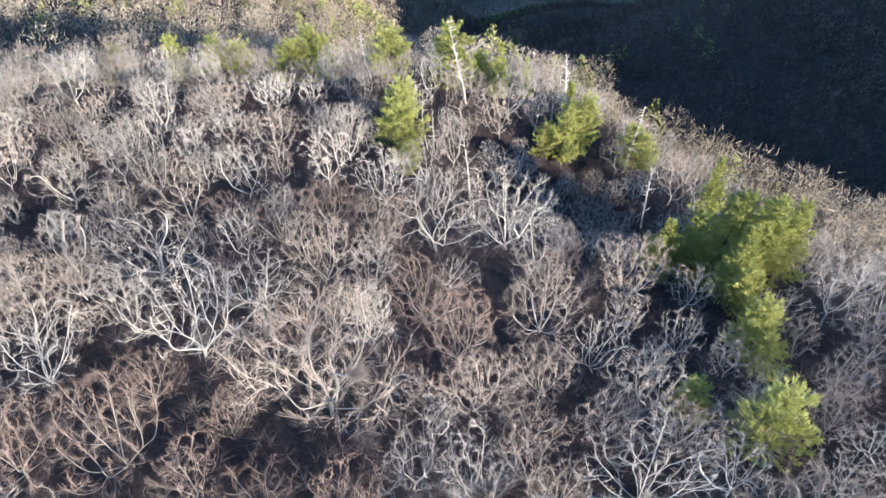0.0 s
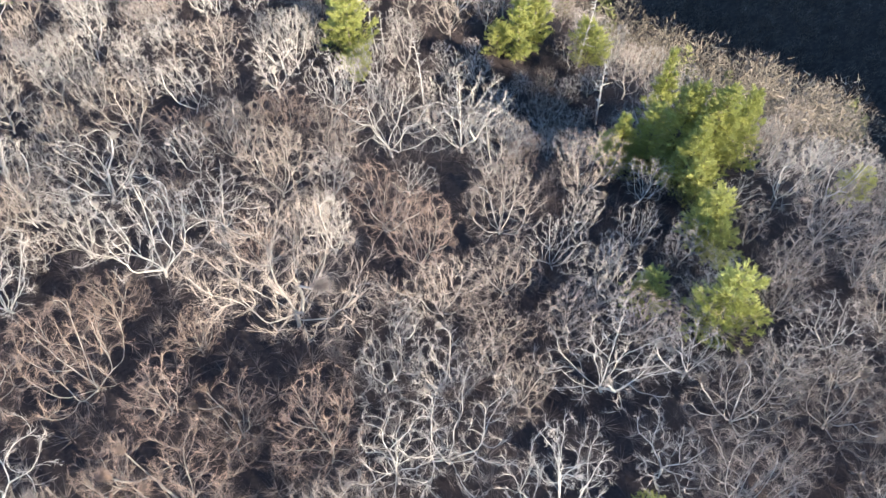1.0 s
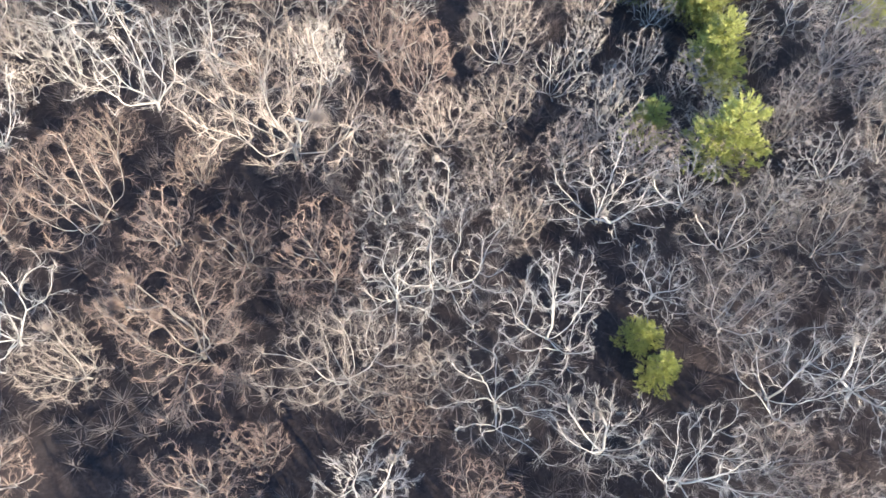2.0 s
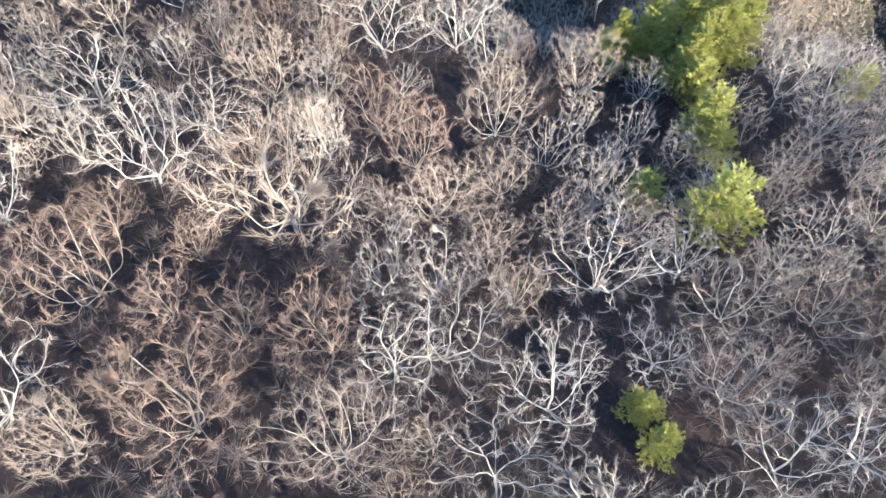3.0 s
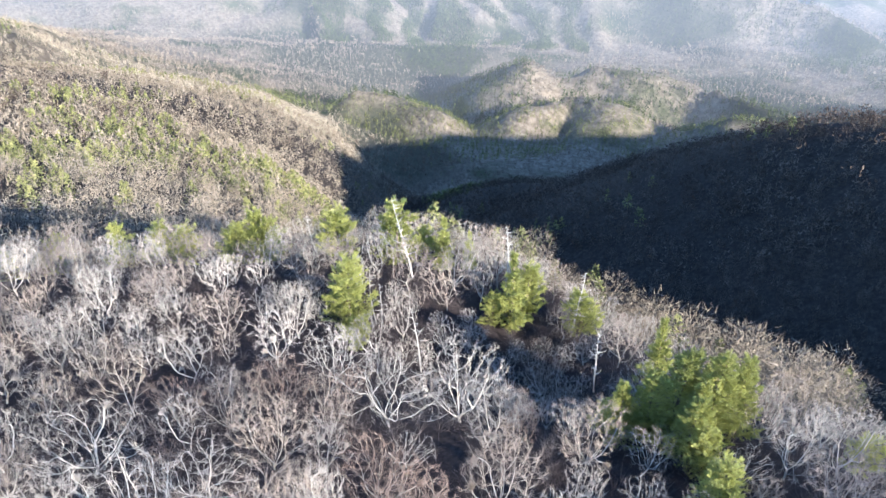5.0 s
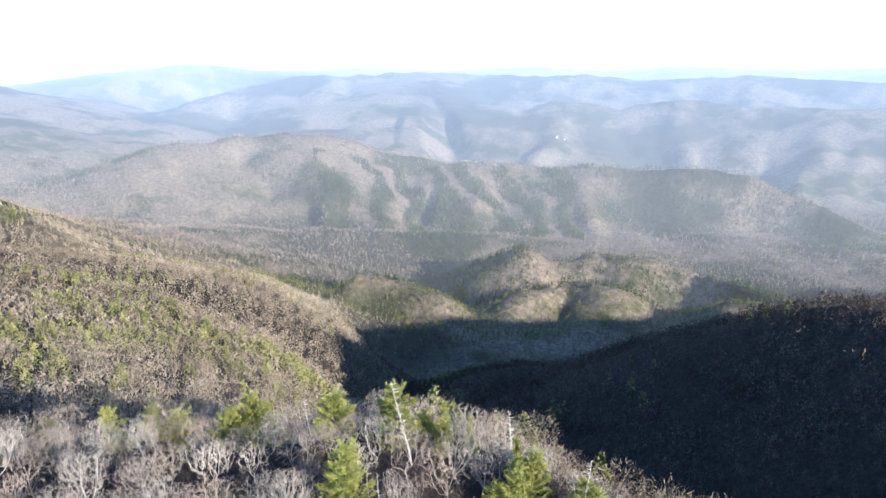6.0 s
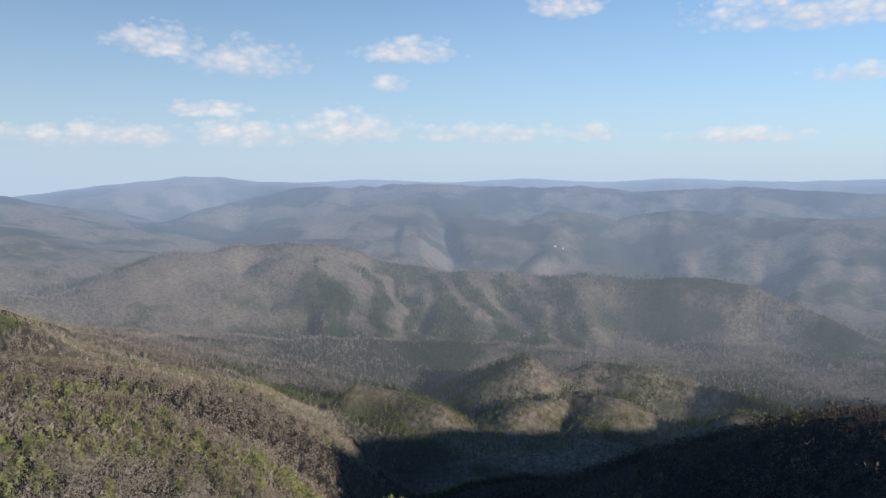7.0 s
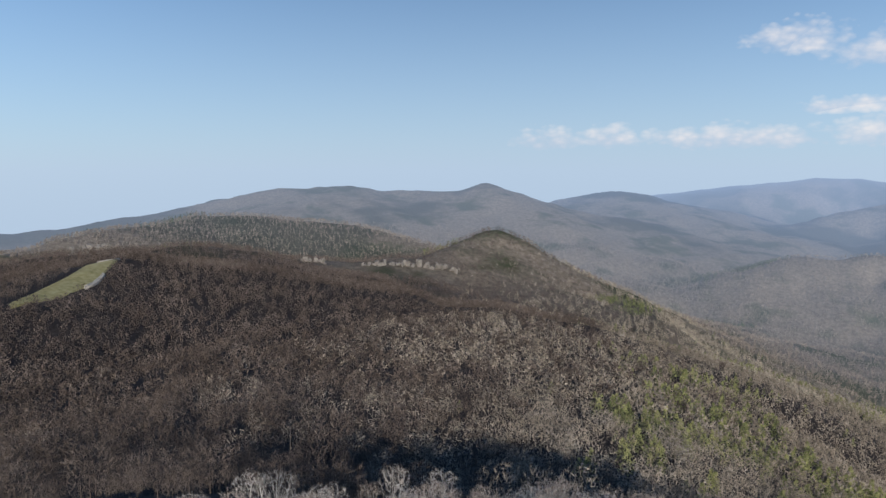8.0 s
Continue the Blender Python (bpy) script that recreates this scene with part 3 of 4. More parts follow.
THIN = [bare_tree_meshes("thin", 40 + k, 5.8, 2.4 + 0.12 * k, 1.0, 6, 260, 4, 0.08, 0.0062, (PALE_BARK, LIMB_BARK, LIMB_BARK)[k % 3], (PALE_TWIG, BROWN_TWIG, PALE_TWIG)[k % 3], 0.66, 0.3, 0.6) for k in range(6)]
SPAN = {"pale": 3.7, "brown": 3.5, "red": 3.2, "thin": 2.6}
PINES = [pine_meshes("pine", 50 + k, 5.2, 2.6 + 0.3 * (k % 2), 0.62, 0.12 + 0.08 * k) for k in range(4)]
TALL = [pine_meshes("tall_pine", 65 + k, 9.6, 3.1 + 0.3 * k, 0.62, 0.1) for k in range(3)]
SPIRES = [pine_meshes("spire", 55, 5.5, 1.5, 1.0, 0.15)]
SNAGS = [snag_mesh(58 + k, 6.5) for k in range(3)]
KINDS = {
    "pale": ("bare_oak_tree", PALE, "leafless spreading oak with pale lichen-grey limbs"),
    "brown": ("bare_tree", BROWN, "leafless tree with a dense tan-brown twig crown"),
    "red": ("bare_maple_tree", RED, "low leafless maple with reddish brown twigs"),
    "thin": ("slender_tree", THIN, "slender leafless tree with sparse grey branches"),
    "pine": ("pine_tree", PINES, "bushy yellow-green pine among leafless trees"),
    "tall": ("pine_tree", TALL, "tall ragged yellow-green pine on the ridge rim"),
    "spire": ("pine_tree", SPIRES, "slim pointed green pine on the ridge rim"),
}
# trees that stand out: x, y, size
STANDING = {
    "pale": [(-18.8, 31.1, 1.25), (-4.2, 44.6, 1.1), (-15.6, 36.0, 0.8), (-25.0, 38.7, 1.0), (-23.6, 14.6, 1.1), (0.5, 17.8, 1.0), (5.7, 15.2, 0.95), (9.6, 23.1, 1.0),
             (11.7, 17.1, 0.7), (2.8, 10.6, 0.9), (17.4, 11.7, 0.95), (21.6, 11.4, 0.9), (-27.9, 28.2, 0.95), (23.3, 25.7, 0.65), (-2.4, 16.4, 0.9), (-14.6, 52.7, 1.0),
             (-21.4, 49.8, 1.0), (-20.8, 57.5, 0.95), (-36.2, 47.6, 0.95)],
    "brown": [(-9.3, 27.1, 1.6), (4.0, 36.8, 0.95), (-0.1, 28.3, 0.72), (3.6, 30.2, 0.75), (4.4, 21.5, 0.6), (16.5, 20.4, 0.9), (-4.9, 12.2, 0.95), (26.8, 35.6, 0.85),
              (25.4, 44.7, 0.85), (10.9, 42.1, 0.85), (27.7, 27.0, 0.9), (31.1, 46.0, 0.7), (16.5, 27.6, 0.7), (21.6, 20.0, 0.8), (15.3, 15.2, 0.8)],
    "red": [(-21.0, 22.4, 1.2), (-13.0, 13.7, 1.35), (-6.6, 18.4, 1.0), (-26.0, 21.0, 1.0), (-11.4, 19.4, 0.85), (-20.8, 27.4, 0.75)],
    "pine": [(18.9, 36.3, 0.82), (19.4, 34.4, 0.55), (13.4, 29.8, 0.6), (17.3, 27.6, 0.92), (-22.3, 78.7, 0.9), (-24.8, 77.3, 0.7), (-20.6, 78.5, 0.75), (-12.7, 77.3, 0.85), (-9.3, 61.9, 1.0),
             (-8.6, 58.6, 0.5), (-5.5, 77.0, 1.05), (-2.6, 79.0, 0.65), (9.3, 69.5, 0.8), (15.1, 67.4, 0.75), (-39.8, 79.8, 0.8), (-31.8, 79.8, 0.75), (-35.3, 81.5, 0.8), (-52.4, 87.1, 0.85), (-58.0, 85.0, 0.7),
             (32.7, 42.7, 0.6), (5.3, 66.8, 0.55), (10.4, 14.5, 0.42), (11.2, 12.6, 0.48), (13.8, 47.5, 0.55), (19.3, 40.9, 0.7)],
    "tall": [(14.2, 45.6, 0.7), (18.3, 46.0, 1.0), (20.6, 44.8, 0.92), (23.0, 45.4, 0.9), (18.4, 42.6, 0.74), (16.3, 45.6, 0.75), (19.8, 43.6, 0.75), (21.6, 47.6, 0.85)],
    "spire": [(19.9, 56.2, 1.5), (0.2, 76.4, 1.2), (3.2, 77.6, 0.9), (7.6, 66.9, 1.6)],
}


def plant_ridge_trees():
    rnd = random.Random(5)
    spots = []
    for kind, places in STANDING.items():
        name, meshes, label = KINDS[kind]
        for n, (x, y, size) in enumerate(places):
            far_off = kind in ("pale", "brown") and math.hypot(x, y) > 52
            size *= (1.55 if y > 55 else 1.4) if kind == "pine" else 1.15 if kind == "spire" else 1.0
            stand(name, (THIN if far_off else meshes)[n % len(meshes)], x, y, rnd.uniform(0, 360), size, label, "tree",
                  "pines on the ridge" if kind in ("pine", "spire", "tall") else "bare trees on the ridge")
            spots.append((x, y, size * SPAN.get(kind, 1.8)))
    for n, (x, y, size) in enumerate([(-3.5, 73.3, 1.6), (7.0, 71.2, 1.5), (7.7, 72.6, 1.3), (13.7, 66.1, 1.3), (15.0, 57.7, 1.35), (-6.7, 62.5, 1.05), (-6.1, 62.6, 0.9), (-2.2, 57.0, 1.2), (-15.1, 77.8, 0.9)]):
        ob = new("dead_tree", SNAGS[n % 3])
        ob.matrix_basis = pose(x, y, floor_at(x, y) - 0.1, rnd.uniform(-6, 6), rnd.uniform(-6, 6), rnd.uniform(0, 360)) @ Matrix.Scale(size, 4)
        tagged(ob, "dead standing tree with bleached broken boughs", "tree", "dead trees on the rim")
    for k in range(13500):
        r, az = 106 * math.sqrt(rnd.uniform(0.001, 1)), rnd.uniform(-78, 66)
        if k >= 12000:                                   # unseen trees added under and behind the lookout to cast shade
            r, az = 24 * math.sqrt(rnd.random()), rnd.uniform(66, 310)
        x, y, _ = spot(az, 0, r)
        rim = float(np.interp(az, HILL_AZ, RIM_R))
        if r > rim + 15 or (k < 12000 and y < 5) or (-21 < x < -12 and y < 11.5) or (r > 90 and az > 40):
            continue
        scrub = ((x - 6.5) / 10) ** 2 + ((y - 57) / 10) ** 2 < 1      # low growth west of the tall pines
        share = rnd.random() + 0.5 * float(fbm(np.array([x / 14]), np.array([y / 14]), 2)[0])
        kind = ("pale" if share < 0.12 else "brown" if share < 0.25 else "thin") if r > 50 else "pale" if share < 0.22 else "brown" if share < 0.5 else "red" if share < 0.65 else "thin"
        if x < -8 and y < 26 and kind in ("pale", "thin") and rnd.random() < 0.6:
            kind = "red"
        name, meshes, label = KINDS[kind]
        size = rnd.uniform(0.5, 1.1) * (0.62 if scrub else 0.9 if r > 50 else 1.0)
        wide = size * SPAN[kind]
        if any((x - a) ** 2 + (y - b) ** 2 < (0.74 * (wide + c)) ** 2 for a, b, c in spots):
            continue
        spots.append((x, y, wide))
        if kind == "thin" and size < 0.7:
            name, label = "young_tree", "young leafless tree with thin grey branches"
        stand(name, rnd.choice(meshes), x, y, rnd.uniform(0, 360), size, label, "tree", "bare trees on the ridge", lean=rnd.uniform(-9, 9), tall=rnd.uniform(1.0, 1.3))


plant_ridge_trees()


# ---- far woods: many small trees in one mesh ----
def joined(name, template_v, template_f, places, sizes, turns, material, label, category, tall=None):
    tv, tf = np.array(template_v), np.array(template_f)
    c, s = np.cos(turns)[:, None], np.sin(turns)[:, None]
    tall = sizes if tall is None else tall
    x = (tv[None, :, 0] * c - tv[None, :, 1] * s) * sizes[:, None] + places[:, 0:1]
    y = (tv[None, :, 0] * s + tv[None, :, 1] * c) * sizes[:, None] + places[:, 1:2]
    z = tv[None, :, 2] * tall[:, None] + places[:, 2:3]
    verts = np.stack([x, y, z], -1).reshape(-1, 3)
    faces = (tf[None] + (np.arange(len(places)) * len(tv))[:, None, None]).reshape(-1, tf.shape[1])
    me = bpy.data.meshes.new(name)
    me.vertices.add(len(verts))
    me.vertices.foreach_set("co", verts.ravel())
    me.loops.add(faces.size)
    me.loops.foreach_set("vertex_index", faces.ravel().astype(np.int32))
    me.polygons.add(len(faces))
    me.polygons.foreach_set("loop_start", np.arange(0, faces.size, faces.shape[1], dtype=np.int32))
    me.update(calc_edges=True)
    me.validate()
    me.materials.append(material)
    return tagged(new(name, me), label, category, kind="stuff")


def spikes(seed, count, height, wide, low, thick):
    """A bare tree in a few thin spikes."""
    rnd = random.Random(seed)
    v, f = [], []

    def spike(p, q, r):
        w = (Vector(q) - Vector(p)).normalized()
        a = w.orthogonal().normalized() * r
        b = w.cross(a).normalized() * r
        n = len(v)
        v.extend([Vector(p) + a, Vector(p) - a * 0.5 + b * 0.87, Vector(p) - a * 0.5 - b * 0.87, Vector(q)])
        f.extend([(n, n + 1, n + 3), (n + 1, n + 2, n + 3), (n + 2, n, n + 3)])

    spike((0, 0, -1), (0, 0, height * 0.8), thick * 1.6)
    for k in range(count):
        t, up = rnd.uniform(0, 2 * math.pi), rnd.uniform(low, 1.0)
        d = wide * math.sqrt(max(0.0, 1 - up * up)) * rnd.uniform(0.75, 1.1)
        h = height * (0.45 + 0.55 * up * rnd.uniform(0.85, 1.05))
        spike((math.cos(t) * d * 0.1, math.sin(t) * d * 0.1, h * rnd.uniform(0.3, 0.6)), (math.cos(t) * d, math.sin(t) * d, h), thick)
    return [tuple(p) for p in v], f


def fuzz(seed, count, height, wide, low, length, width, cone=False):
    """A tree far off: a trunk and a ragged crown of many thin sprays."""
    rnd = random.Random(seed)
    v, f = [], []

    def spray(p, q, w):
        side = (q - p).cross(Vector((rnd.gauss(0, 1), rnd.gauss(0, 1), rnd.gauss(0, 0.6)))).normalized() * w * 0.5
        n = len(v)
        v.extend([p + side, p - side, q])
        f.append((n, n + 1, n + 2))

    spray(Vector((0, 0, -1)), Vector((0, 0, height * 0.7)), 0.35 * width + 0.12)
    for k in range(count):
        t, up = rnd.uniform(0, 2 * math.pi), low + (1 - low) * (k + rnd.random()) / count
        lobe = 1 + 0.22 * math.sin(2 * t + seed) + 0.15 * math.sin(3 * t + 2 * seed)
        swell = (1.05 - up) ** 0.8 if cone else math.sqrt(max(0.05, 1 - ((up - 0.58) / 0.48) ** 2))
        d = wide * lobe * swell * math.sqrt(rnd.uniform(0.15, 1))
        out = Vector((math.cos(t), math.sin(t), 0))
        p = out * d + Vector((0, 0, height * up))
        way = (out * rnd.uniform(-0.3, 1.0) + Vector((rnd.gauss(0, 0.3), rnd.gauss(0, 0.3), 0)) + Vector((0, 0, rnd.uniform(-0.1, 0.5) if cone else rnd.uniform(0.0, 1.0)))).normalized()
        spray(p - way * length * 0.5, p + way * length * 0.5, width * rnd.uniform(0.6, 1.3))
    return [tuple(p) for p in v], f


def scatter(seed, count, r0, r1, az0, az1, power=1.0):
    g = np.random.default_rng(seed)
    r = (g.random(count) ** power * (r1 ** 2 - r0 ** 2) + r0 ** 2) ** 0.5
    a = np.radians(g.uniform(az0, az1, count))
    x, y = -np.sin(a) * r, np.cos(a) * r
    return x, y, land(x, y), r, np.degrees(a), g


def far_woods():
    x, y, z, r, az, g = scatter(3, 33000, 60, 760, -36, 80)
    rim = np.interp(az, HILL_AZ, RIM_R)
    meadow = (az > 69.4) & (az < 77.2) & (r > np.interp(az, [69.6, 69.9, 71.2, 73.5, 76.8], [692, 680, 603, 560, 512]) - 16) & (r < np.interp(az, [69.6, 71.8, 73.1, 75.4, 76.9], [708, 672, 622, 564, 524]) + 2)
    keep = (r > rim + 13) & ~meadow & (g.random(len(r)) < np.clip(360 / r, 0.55, 1.0))
    pine = (0.75 * fbm(x / 70, y / 70, 3) + 0.17 * ((az < 34) & (az > 6) & (r > 150)) - 0.5 * (az > 48) + 0.14 * g.standard_normal(len(r))) > 0.43
    pts, mixing = np.stack([x, y, z], -1), 11 * g.standard_normal(len(r))
    for k in range(6):
        near, mid = r < 170, (r >= 170) & (r < 290)
        m = keep & ~pine & (np.arange(len(r)) % 2 == k % 2) & (near, mid, ~near & ~mid)[k // 2]
        v, f = (fuzz(60 + k, 230, 5.2, 2.2, 0.25, 0.6, 0.06), fuzz(60 + k, 100, 5.2, 2.2, 0.25, 0.72, 0.14), fuzz(60 + k, 26, 5.2, 2.2, 0.3, 1.0, 0.38))[k // 2]
        for material, west_or_shaded, label in ((FAR_BARE, False, "leafless tan-grey woods on the mountain slopes"), (FAR_BROWN, True, "leafless dark brown woods on the mountain slopes")):
            # brown woods westward; past 125 m in the ravine darker trees stand in for shade
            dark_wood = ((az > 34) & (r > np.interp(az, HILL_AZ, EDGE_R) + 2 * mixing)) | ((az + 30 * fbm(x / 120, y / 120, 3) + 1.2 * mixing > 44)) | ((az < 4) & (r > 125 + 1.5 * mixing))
            n = m & (dark_wood == west_or_shaded)
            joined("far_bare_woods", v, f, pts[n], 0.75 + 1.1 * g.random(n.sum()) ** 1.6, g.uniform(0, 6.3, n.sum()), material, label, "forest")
    for k in range(2):
        m = keep & pine & ((r < 300) == (k == 0))
        v, f = (fuzz(70, 190, 7.0, 2.6, 0.12, 0.7, 0.28, True), fuzz(71, 60, 7.4, 2.7, 0.12, 1.0, 0.6, True))[k]
        joined("far_pine_woods", v, f, pts[m], g.uniform(0.6, 1.35, m.sum()), g.uniform(0, 6.3, m.sum()), FAR_PINE, "yellow-green pines among the bare woods", "forest")
    x, y, z, r, az, g = scatter(4, 110000, 690, 2450, -35, 80, 1.35)
    pts = np.stack([x, y, z], -1)
    step = 30.0
    sx, sy = -math.sin(radians(SUN_AZ + 55)), math.cos(radians(SUN_AZ + 55))
    lee = (land(x - step * sx, y - step * sy) - land(x + step * sx, y + step * sy)) / (2 * step)     # pines keep to the slopes that face away from the sun
    phase = (az + (2250 - r) / 170) / 3.1 + 1.3 * fbm(x / 190, y / 190, 3)
    pine = (0.7 * fbm(x / 240, y / 240, 3) + np.clip(1.3 * lee, -0.4, 0.5) - 0.4 * (az > 36) - 0.12 * (r > 1500) + 0.34 * ((r > 1150) & (r < 1480) & (az < 8)) + 0.12 * ((r < 1250) & (az < 32)) + 0.05 * g.standard_normal(len(r))) > 0.04
    px, py, pz, pr, pa, pg = scatter(6, 16000, 1780, 2195, -11, 10)          # pines in slanting stripes by bearing, placed to fit the camera's view of the long ridge
    dense = np.sin(2 * np.pi * ((pa + (2250 - pr) / 170) / 3.1 + 1.3 * fbm(px / 190, py / 190, 3))) + 0.2 * pg.standard_normal(len(pr)) + 1.2 * fbm(px / 120, py / 120, 2) > 0.1
    v, f = fuzz(79, 8, 12.0, 3.6, 0.15, 3.0, 2.0, True)
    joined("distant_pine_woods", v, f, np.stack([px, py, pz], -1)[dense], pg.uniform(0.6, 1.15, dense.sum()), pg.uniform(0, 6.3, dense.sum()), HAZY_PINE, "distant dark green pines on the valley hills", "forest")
    ridge_face = (r > 1780) & (r < 2195) & (az > -11) & (az < 10)
    pine = np.where(ridge_face, np.sin(2 * np.pi * phase) + 0.25 * g.standard_normal(len(r)) > 0.05, pine)
    close = r < 1250
    # westward brown woods, and darker trees painting shade onto the near valley floor
    west_or_shaded = (az + 5 * g.standard_normal(len(r)) > 36) | ((az + 2 * g.standard_normal(len(r)) < 6.5) & (r < 1120))
    cliff_front = (az > 44.5) & (az < 57.5) & (r > 915) & (r < 985)
    bare = ~pine & ~cliff_front
    pine &= ~cliff_front
    for n, material, (v, f) in ((bare & close & ~west_or_shaded, VALLEY_BARE, fuzz(66, 16, 7.5, 2.6, 0.25, 1.6, 0.6)), (bare & close & west_or_shaded, VALLEY_BROWN, fuzz(68, 18, 7.0, 2.6, 0.25, 1.4, 0.5)), (bare & ~close, HAZY_BARE, fuzz(67, 6, 8.0, 2.8, 0.3, 2.6, 1.2))):
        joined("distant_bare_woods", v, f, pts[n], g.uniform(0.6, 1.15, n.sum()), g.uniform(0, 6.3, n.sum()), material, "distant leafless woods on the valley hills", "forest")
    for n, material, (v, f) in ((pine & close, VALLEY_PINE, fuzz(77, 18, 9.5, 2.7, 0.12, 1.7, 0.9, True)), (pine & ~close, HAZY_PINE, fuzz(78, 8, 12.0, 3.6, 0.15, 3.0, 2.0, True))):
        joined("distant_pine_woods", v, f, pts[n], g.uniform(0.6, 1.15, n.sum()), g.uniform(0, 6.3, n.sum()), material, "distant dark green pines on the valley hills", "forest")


def underbrush():
    x, y, z, r, az, g = scatter(8, 4700, 4, 95, -80, 70)
    keep = (r < np.interp(az, HILL_AZ, RIM_R) + 14)
    pts = np.stack([x, y, z], -1)
    for k in range(2):
        m = keep & (np.arange(len(r)) % 2 == k)
        v, f = spikes(90 + k, 20, 2.1, 1.2, -0.25, 0.013)
        joined("underbrush", v, f, pts[m], g.uniform(0.6, 1.4, m.sum()), g.uniform(0, 6.3, m.sum()), BRUSH, "low tangled leafless brush on the ridge floor", "undergrowth")


GRASS = island("dry_grass", [(0.15, (0.24, 0.215, 0.09)), (0.5, (0.34, 0.30, 0.135)), (0.85, (0.42, 0.37, 0.19))])
TRACK = island("bare_earth", [(0.2, (0.38, 0.34, 0.28)), (0.8, (0.50, 0.46, 0.40))])
ROCK = bark("cliff_rock", (0.11, 0.10, 0.092), (0.24, 0.22, 0.20), (0.34, 0.30, 0.255), 0.3)


def meadow():
    """A bald of dry grass on the far shoulder, with a pale track along its edge."""
    def sheet(name, edge, lift, material, label, category):
        cx, cy = np.mean([spot(a, 0, r)[:2] for a, r in edge], axis=0)
        verts, faces, rings, n = [], [], 12, len(edge)
        for k in range(rings + 1):
            for a, r in edge:
                px, py, _ = spot(a, 0, r)
                x, y = cx + (px - cx) * k / rings, cy + (py - cy) * k / rings
                verts.append((x, y, float(land(np.array([x]), np.array([y]))[0]) + lift - (2.5 if k == rings else 0)))
        for k in range(rings):
            faces += [(k * n + q, k * n + (q + 1) % n, (k + 1) * n + (q + 1) % n, (k + 1) * n + q) for q in range(n)]
        tagged(mesh_object(name, verts, faces, material, smooth=True), label, category, kind="structure")

    sheet("meadow", [(76.9, 508), (75.2, 532), (73.5, 556), (72.3, 580), (71.2, 603), (70.4, 648), (69.7, 690), (69.6, 706), (70.6, 692), (71.8, 672), (73.1, 622), (74.3, 590), (75.4, 564), (76.9, 522)], 1.0, GRASS, "bald of dry yellow-green grass on the shoulder", "meadow")
    sheet("track", [(72.1, 588), (71.5, 602), (71.0, 622), (70.7, 634), (70.6, 628), (70.9, 612), (71.4, 595), (72.0, 582)], 1.5, TRACK, "pale bare track across the grass bald", "track")
    sheet("clearing", [(71.2, 684), (70.4, 690), (69.7, 697), (69.6, 705), (70.5, 700), (71.2, 692)], 1.6, TRACK, "pale bare clearing at the top of the bald", "clearing")



def outcrop(az, r, count, seed, label, tall=11.0, along=9.0):
    """A broken cliff: weathered blocks that stand side by side out of the woods."""
    rnd = random.Random(seed)
    x, y, _ = spot(az, 0, r)
    cliff = new("rock_outcrop")
    cliff.location = (x, y, float(land(np.array([x]), np.array([y]))[0]))
    across = Vector((math.cos(radians(az)), math.sin(radians(az)), 0))
    for n in range(count):
        size = rnd.uniform(0.6, 1.15)
        place = across * ((n - (count - 1) / 2) * along) + Vector((rnd.uniform(-3, 3), rnd.uniform(-3, 3), 0))
        place.z = float(land(np.array([x + place.x]), np.array([y + place.y]))[0]) - cliff.location.z + tall * rnd.uniform(0.0, 0.25)
        for block in range(6):                       # split blocks, stacked and leaning
            bm = bmesh.new()
            bmesh.ops.create_cube(bm, size=1.0)
            for v in bm.verts:
                v.co += Vector((rnd.uniform(-0.2, 0.2), rnd.uniform(-0.2, 0.2), rnd.uniform(-0.25, 0.25)))
            bmesh.ops.bevel(bm, geom=list(bm.edges), offset=0.06, segments=1, affect="EDGES")
            bmesh.ops.scale(bm, vec=(along * rnd.uniform(0.3, 0.6) * size, rnd.uniform(3, 6), tall * rnd.uniform(0.35, 0.8) * size), verts=bm.verts)
            bmesh.ops.rotate(bm, matrix=Matrix.Rotation(rnd.uniform(-0.3, 0.3), 3, "Y"), verts=bm.verts)
            bmesh.ops.translate(bm, vec=(along * rnd.uniform(-0.45, 0.45), rnd.uniform(-2, 2), tall * rnd.uniform(-0.25, 0.4) * size), verts=bm.verts)
            bmesh.ops.rotate(bm, matrix=Matrix.Rotation(radians(az) + rnd.uniform(-0.2, 0.2), 3, "Z"), verts=bm.verts)
            bmesh.ops.translate(bm, vec=place, verts=bm.verts)
            me = bpy.data.meshes.new("rock")
            bm.to_mesh(me)
            bm.free()
            me.materials.append(ROCK)
            new("rock", me).parent = cliff
    tagged(cliff, label, "rock outcrop", "cliffs on the ridge")


def saplings():
    x, y, z, r, az, g = scatter(9, 1450, 4, 90, -80, 70)
    keep = (r < np.interp(az, HILL_AZ, RIM_R) + 6)
    pts = np.stack([x, y, z], -1)
    for k in range(3):
        m = keep & (np.arange(len(r)) % 3 == k)
        v, f = spikes(95 + k, 26, 3.0, 1.3, 0.0, 0.011)
        joined("saplings", v, f, pts[m], g.uniform(0.5, 1.2, m.sum()), g.uniform(0, 6.3, m.sum()), BRUSH, "thin leafless saplings between the trees", "undergrowth")


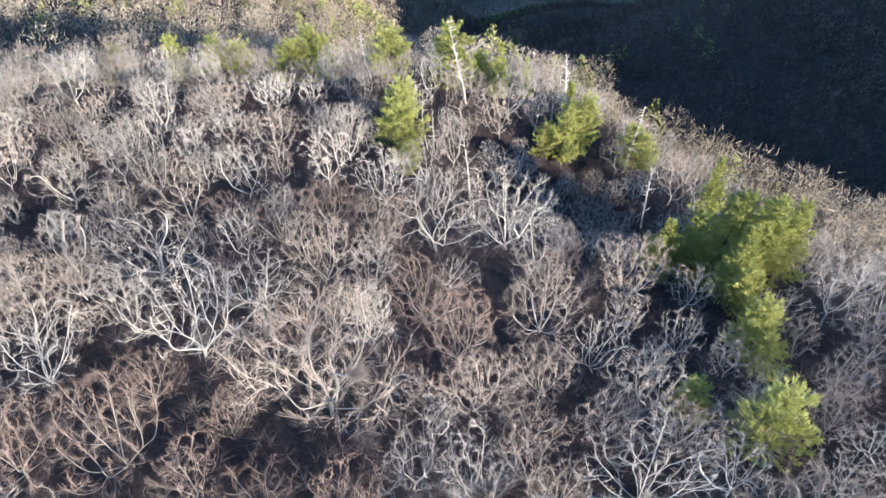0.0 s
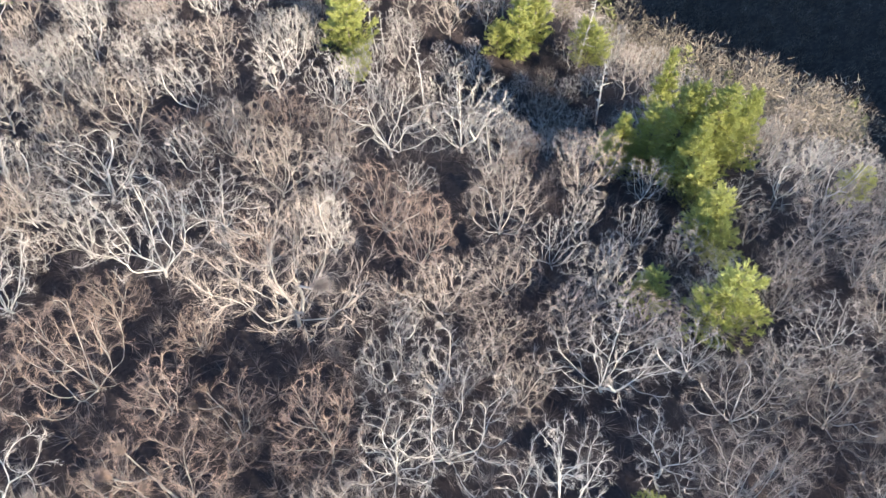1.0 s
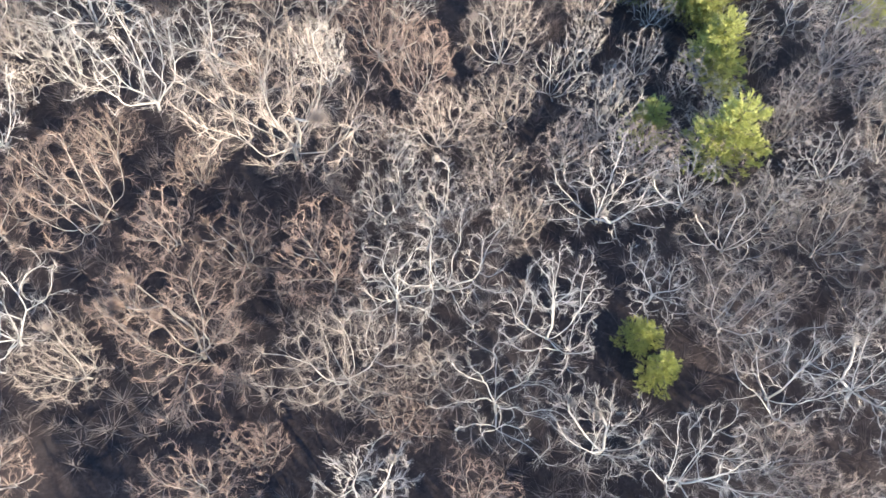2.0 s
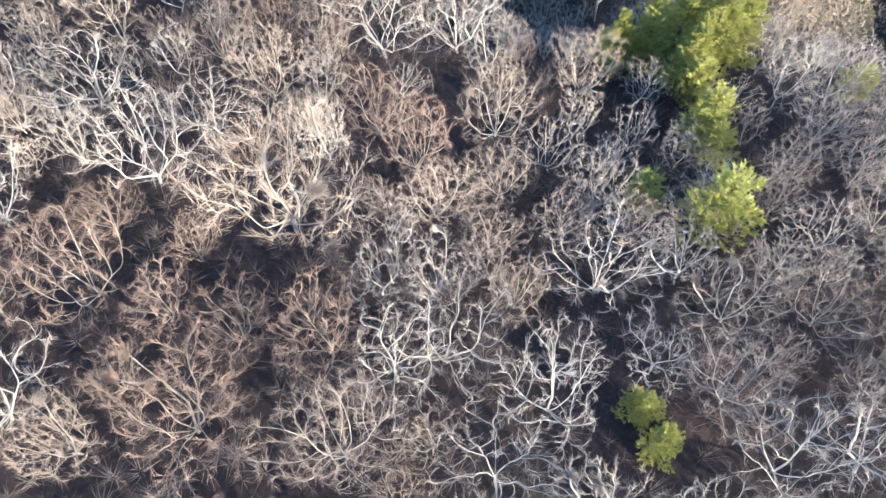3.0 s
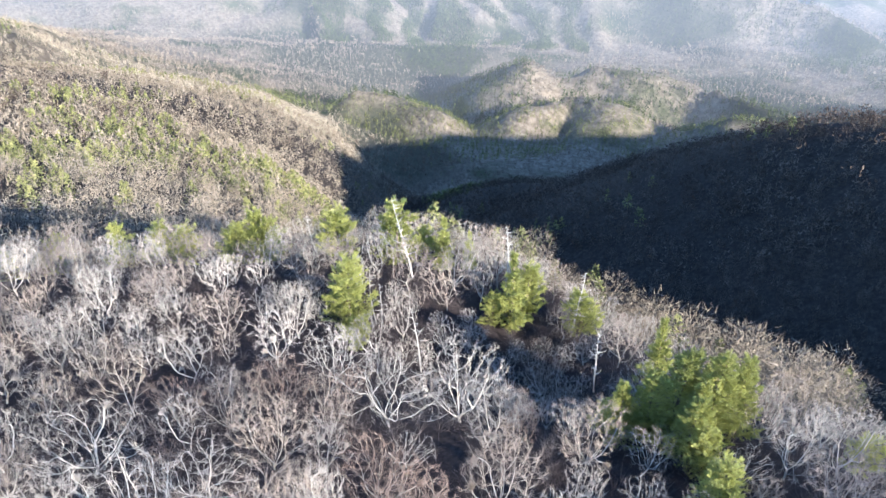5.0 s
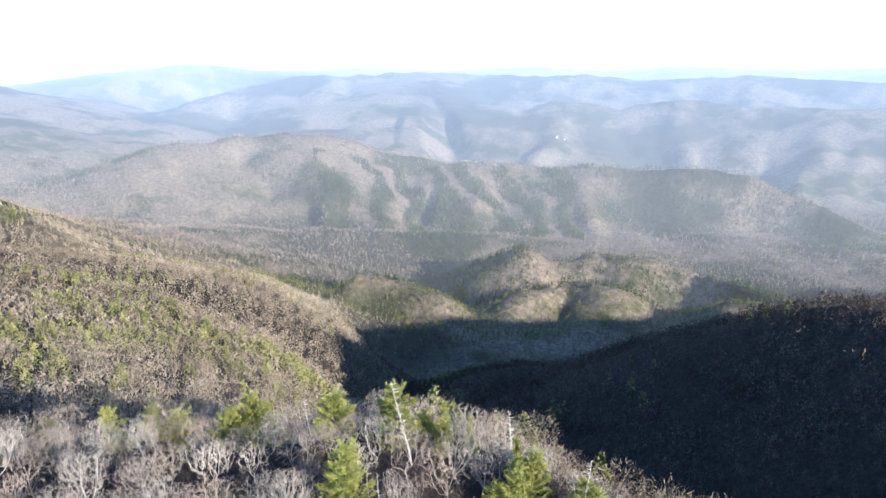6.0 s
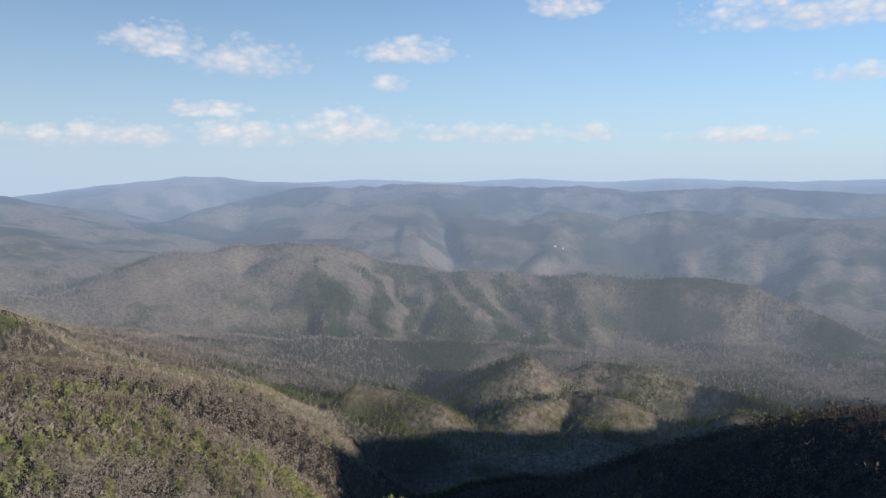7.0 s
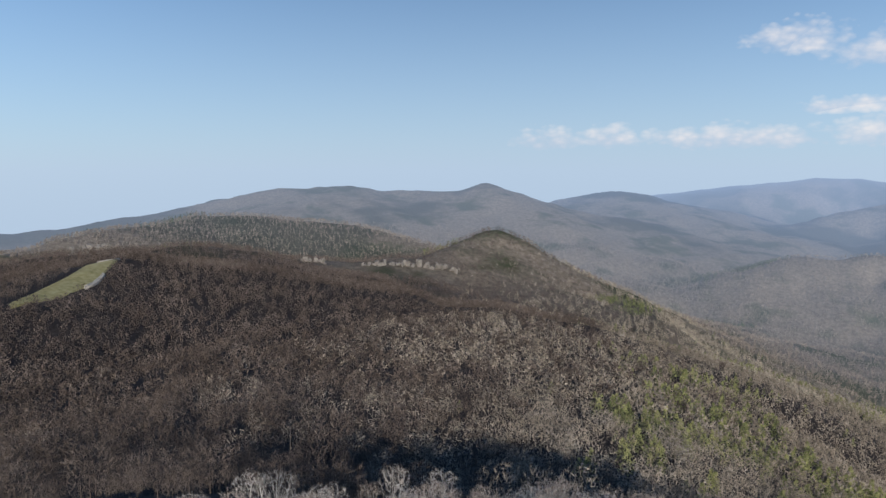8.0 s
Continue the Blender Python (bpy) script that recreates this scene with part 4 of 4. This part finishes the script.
PAINT = island("white_paint", [(0.2, (0.72, 0.72, 0.70)), (0.8, (0.80, 0.80, 0.78))])
TIN = island("tin_roof", [(0.2, (0.40, 0.41, 0.43)), (0.8, (0.55, 0.56, 0.58))], 0.5)


def farmhouse(az, r, turn, wide, label):
    """A house far down in the valley: walls and a gabled roof."""
    x, y, _ = spot(az, 0, r)
    house = new("farmhouse")
    house.matrix_basis = pose(x, y, float(land(np.array([x]), np.array([y]))[0]) - 1, 0, 0, turn)
    deep, tall = wide * 0.6, 4.2
    a, b = wide / 2, deep / 2
    walls = [(-a, -b, 0), (a, -b, 0), (a, b, 0), (-a, b, 0), (-a, -b, tall), (a, -b, tall), (a, b, tall), (-a, b, tall), (-a, 0, tall + b * 0.8), (a, 0, tall + b * 0.8)]
    mesh_object("wall", walls, [(0, 1, 5, 4), (1, 2, 6, 9, 5), (2, 3, 7, 6), (3, 0, 4, 8, 7)], PAINT, house)
    o = 0.8
    roof = [(sx * (a + o), sy * (b + o), tall - o * 0.8 + dz) for dz in (0, 0.4) for sx in (-1, 1) for sy in (-1, 1)] + [(sx * (a + o), 0, tall + b * 0.8 + dz + 0.1) for dz in (0, 0.4) for sx in (-1, 1)]
    mesh_object("roof", roof, [(4, 6, 11, 10), (5, 10, 11, 7), (0, 8, 9, 2), (1, 3, 9, 8), (0, 2, 6, 4), (1, 5, 7, 3), (0, 4, 10, 8), (1, 8, 10, 5), (2, 9, 11, 6), (3, 7, 11, 9)], TIN, house)
    tagged(house, label, "house", "farmhouses in the valley")


far_woods()
underbrush()
saplings()
for az, r, turn, wide in ((-8.6, 2960, 20, 8), (-9.2, 2950, 70, 6)):
    farmhouse(az, r, turn, wide, "small white farmhouse far down in the valley")
meadow()
outcrop(47.0, 985, 8, 3, "pale broken cliff below the wooded knob", 11.0)
outcrop(50.6, 980, 5, 4, "low tan cliff in the leafless woods", 8.5, 10.0)
outcrop(55.9, 990, 4, 5, "grey weathered cliff in the leafless woods", 9.0)
outcrop(71.4, 800, 5, 6, "pale rocks above the grass bald", 12.0, 8.0)
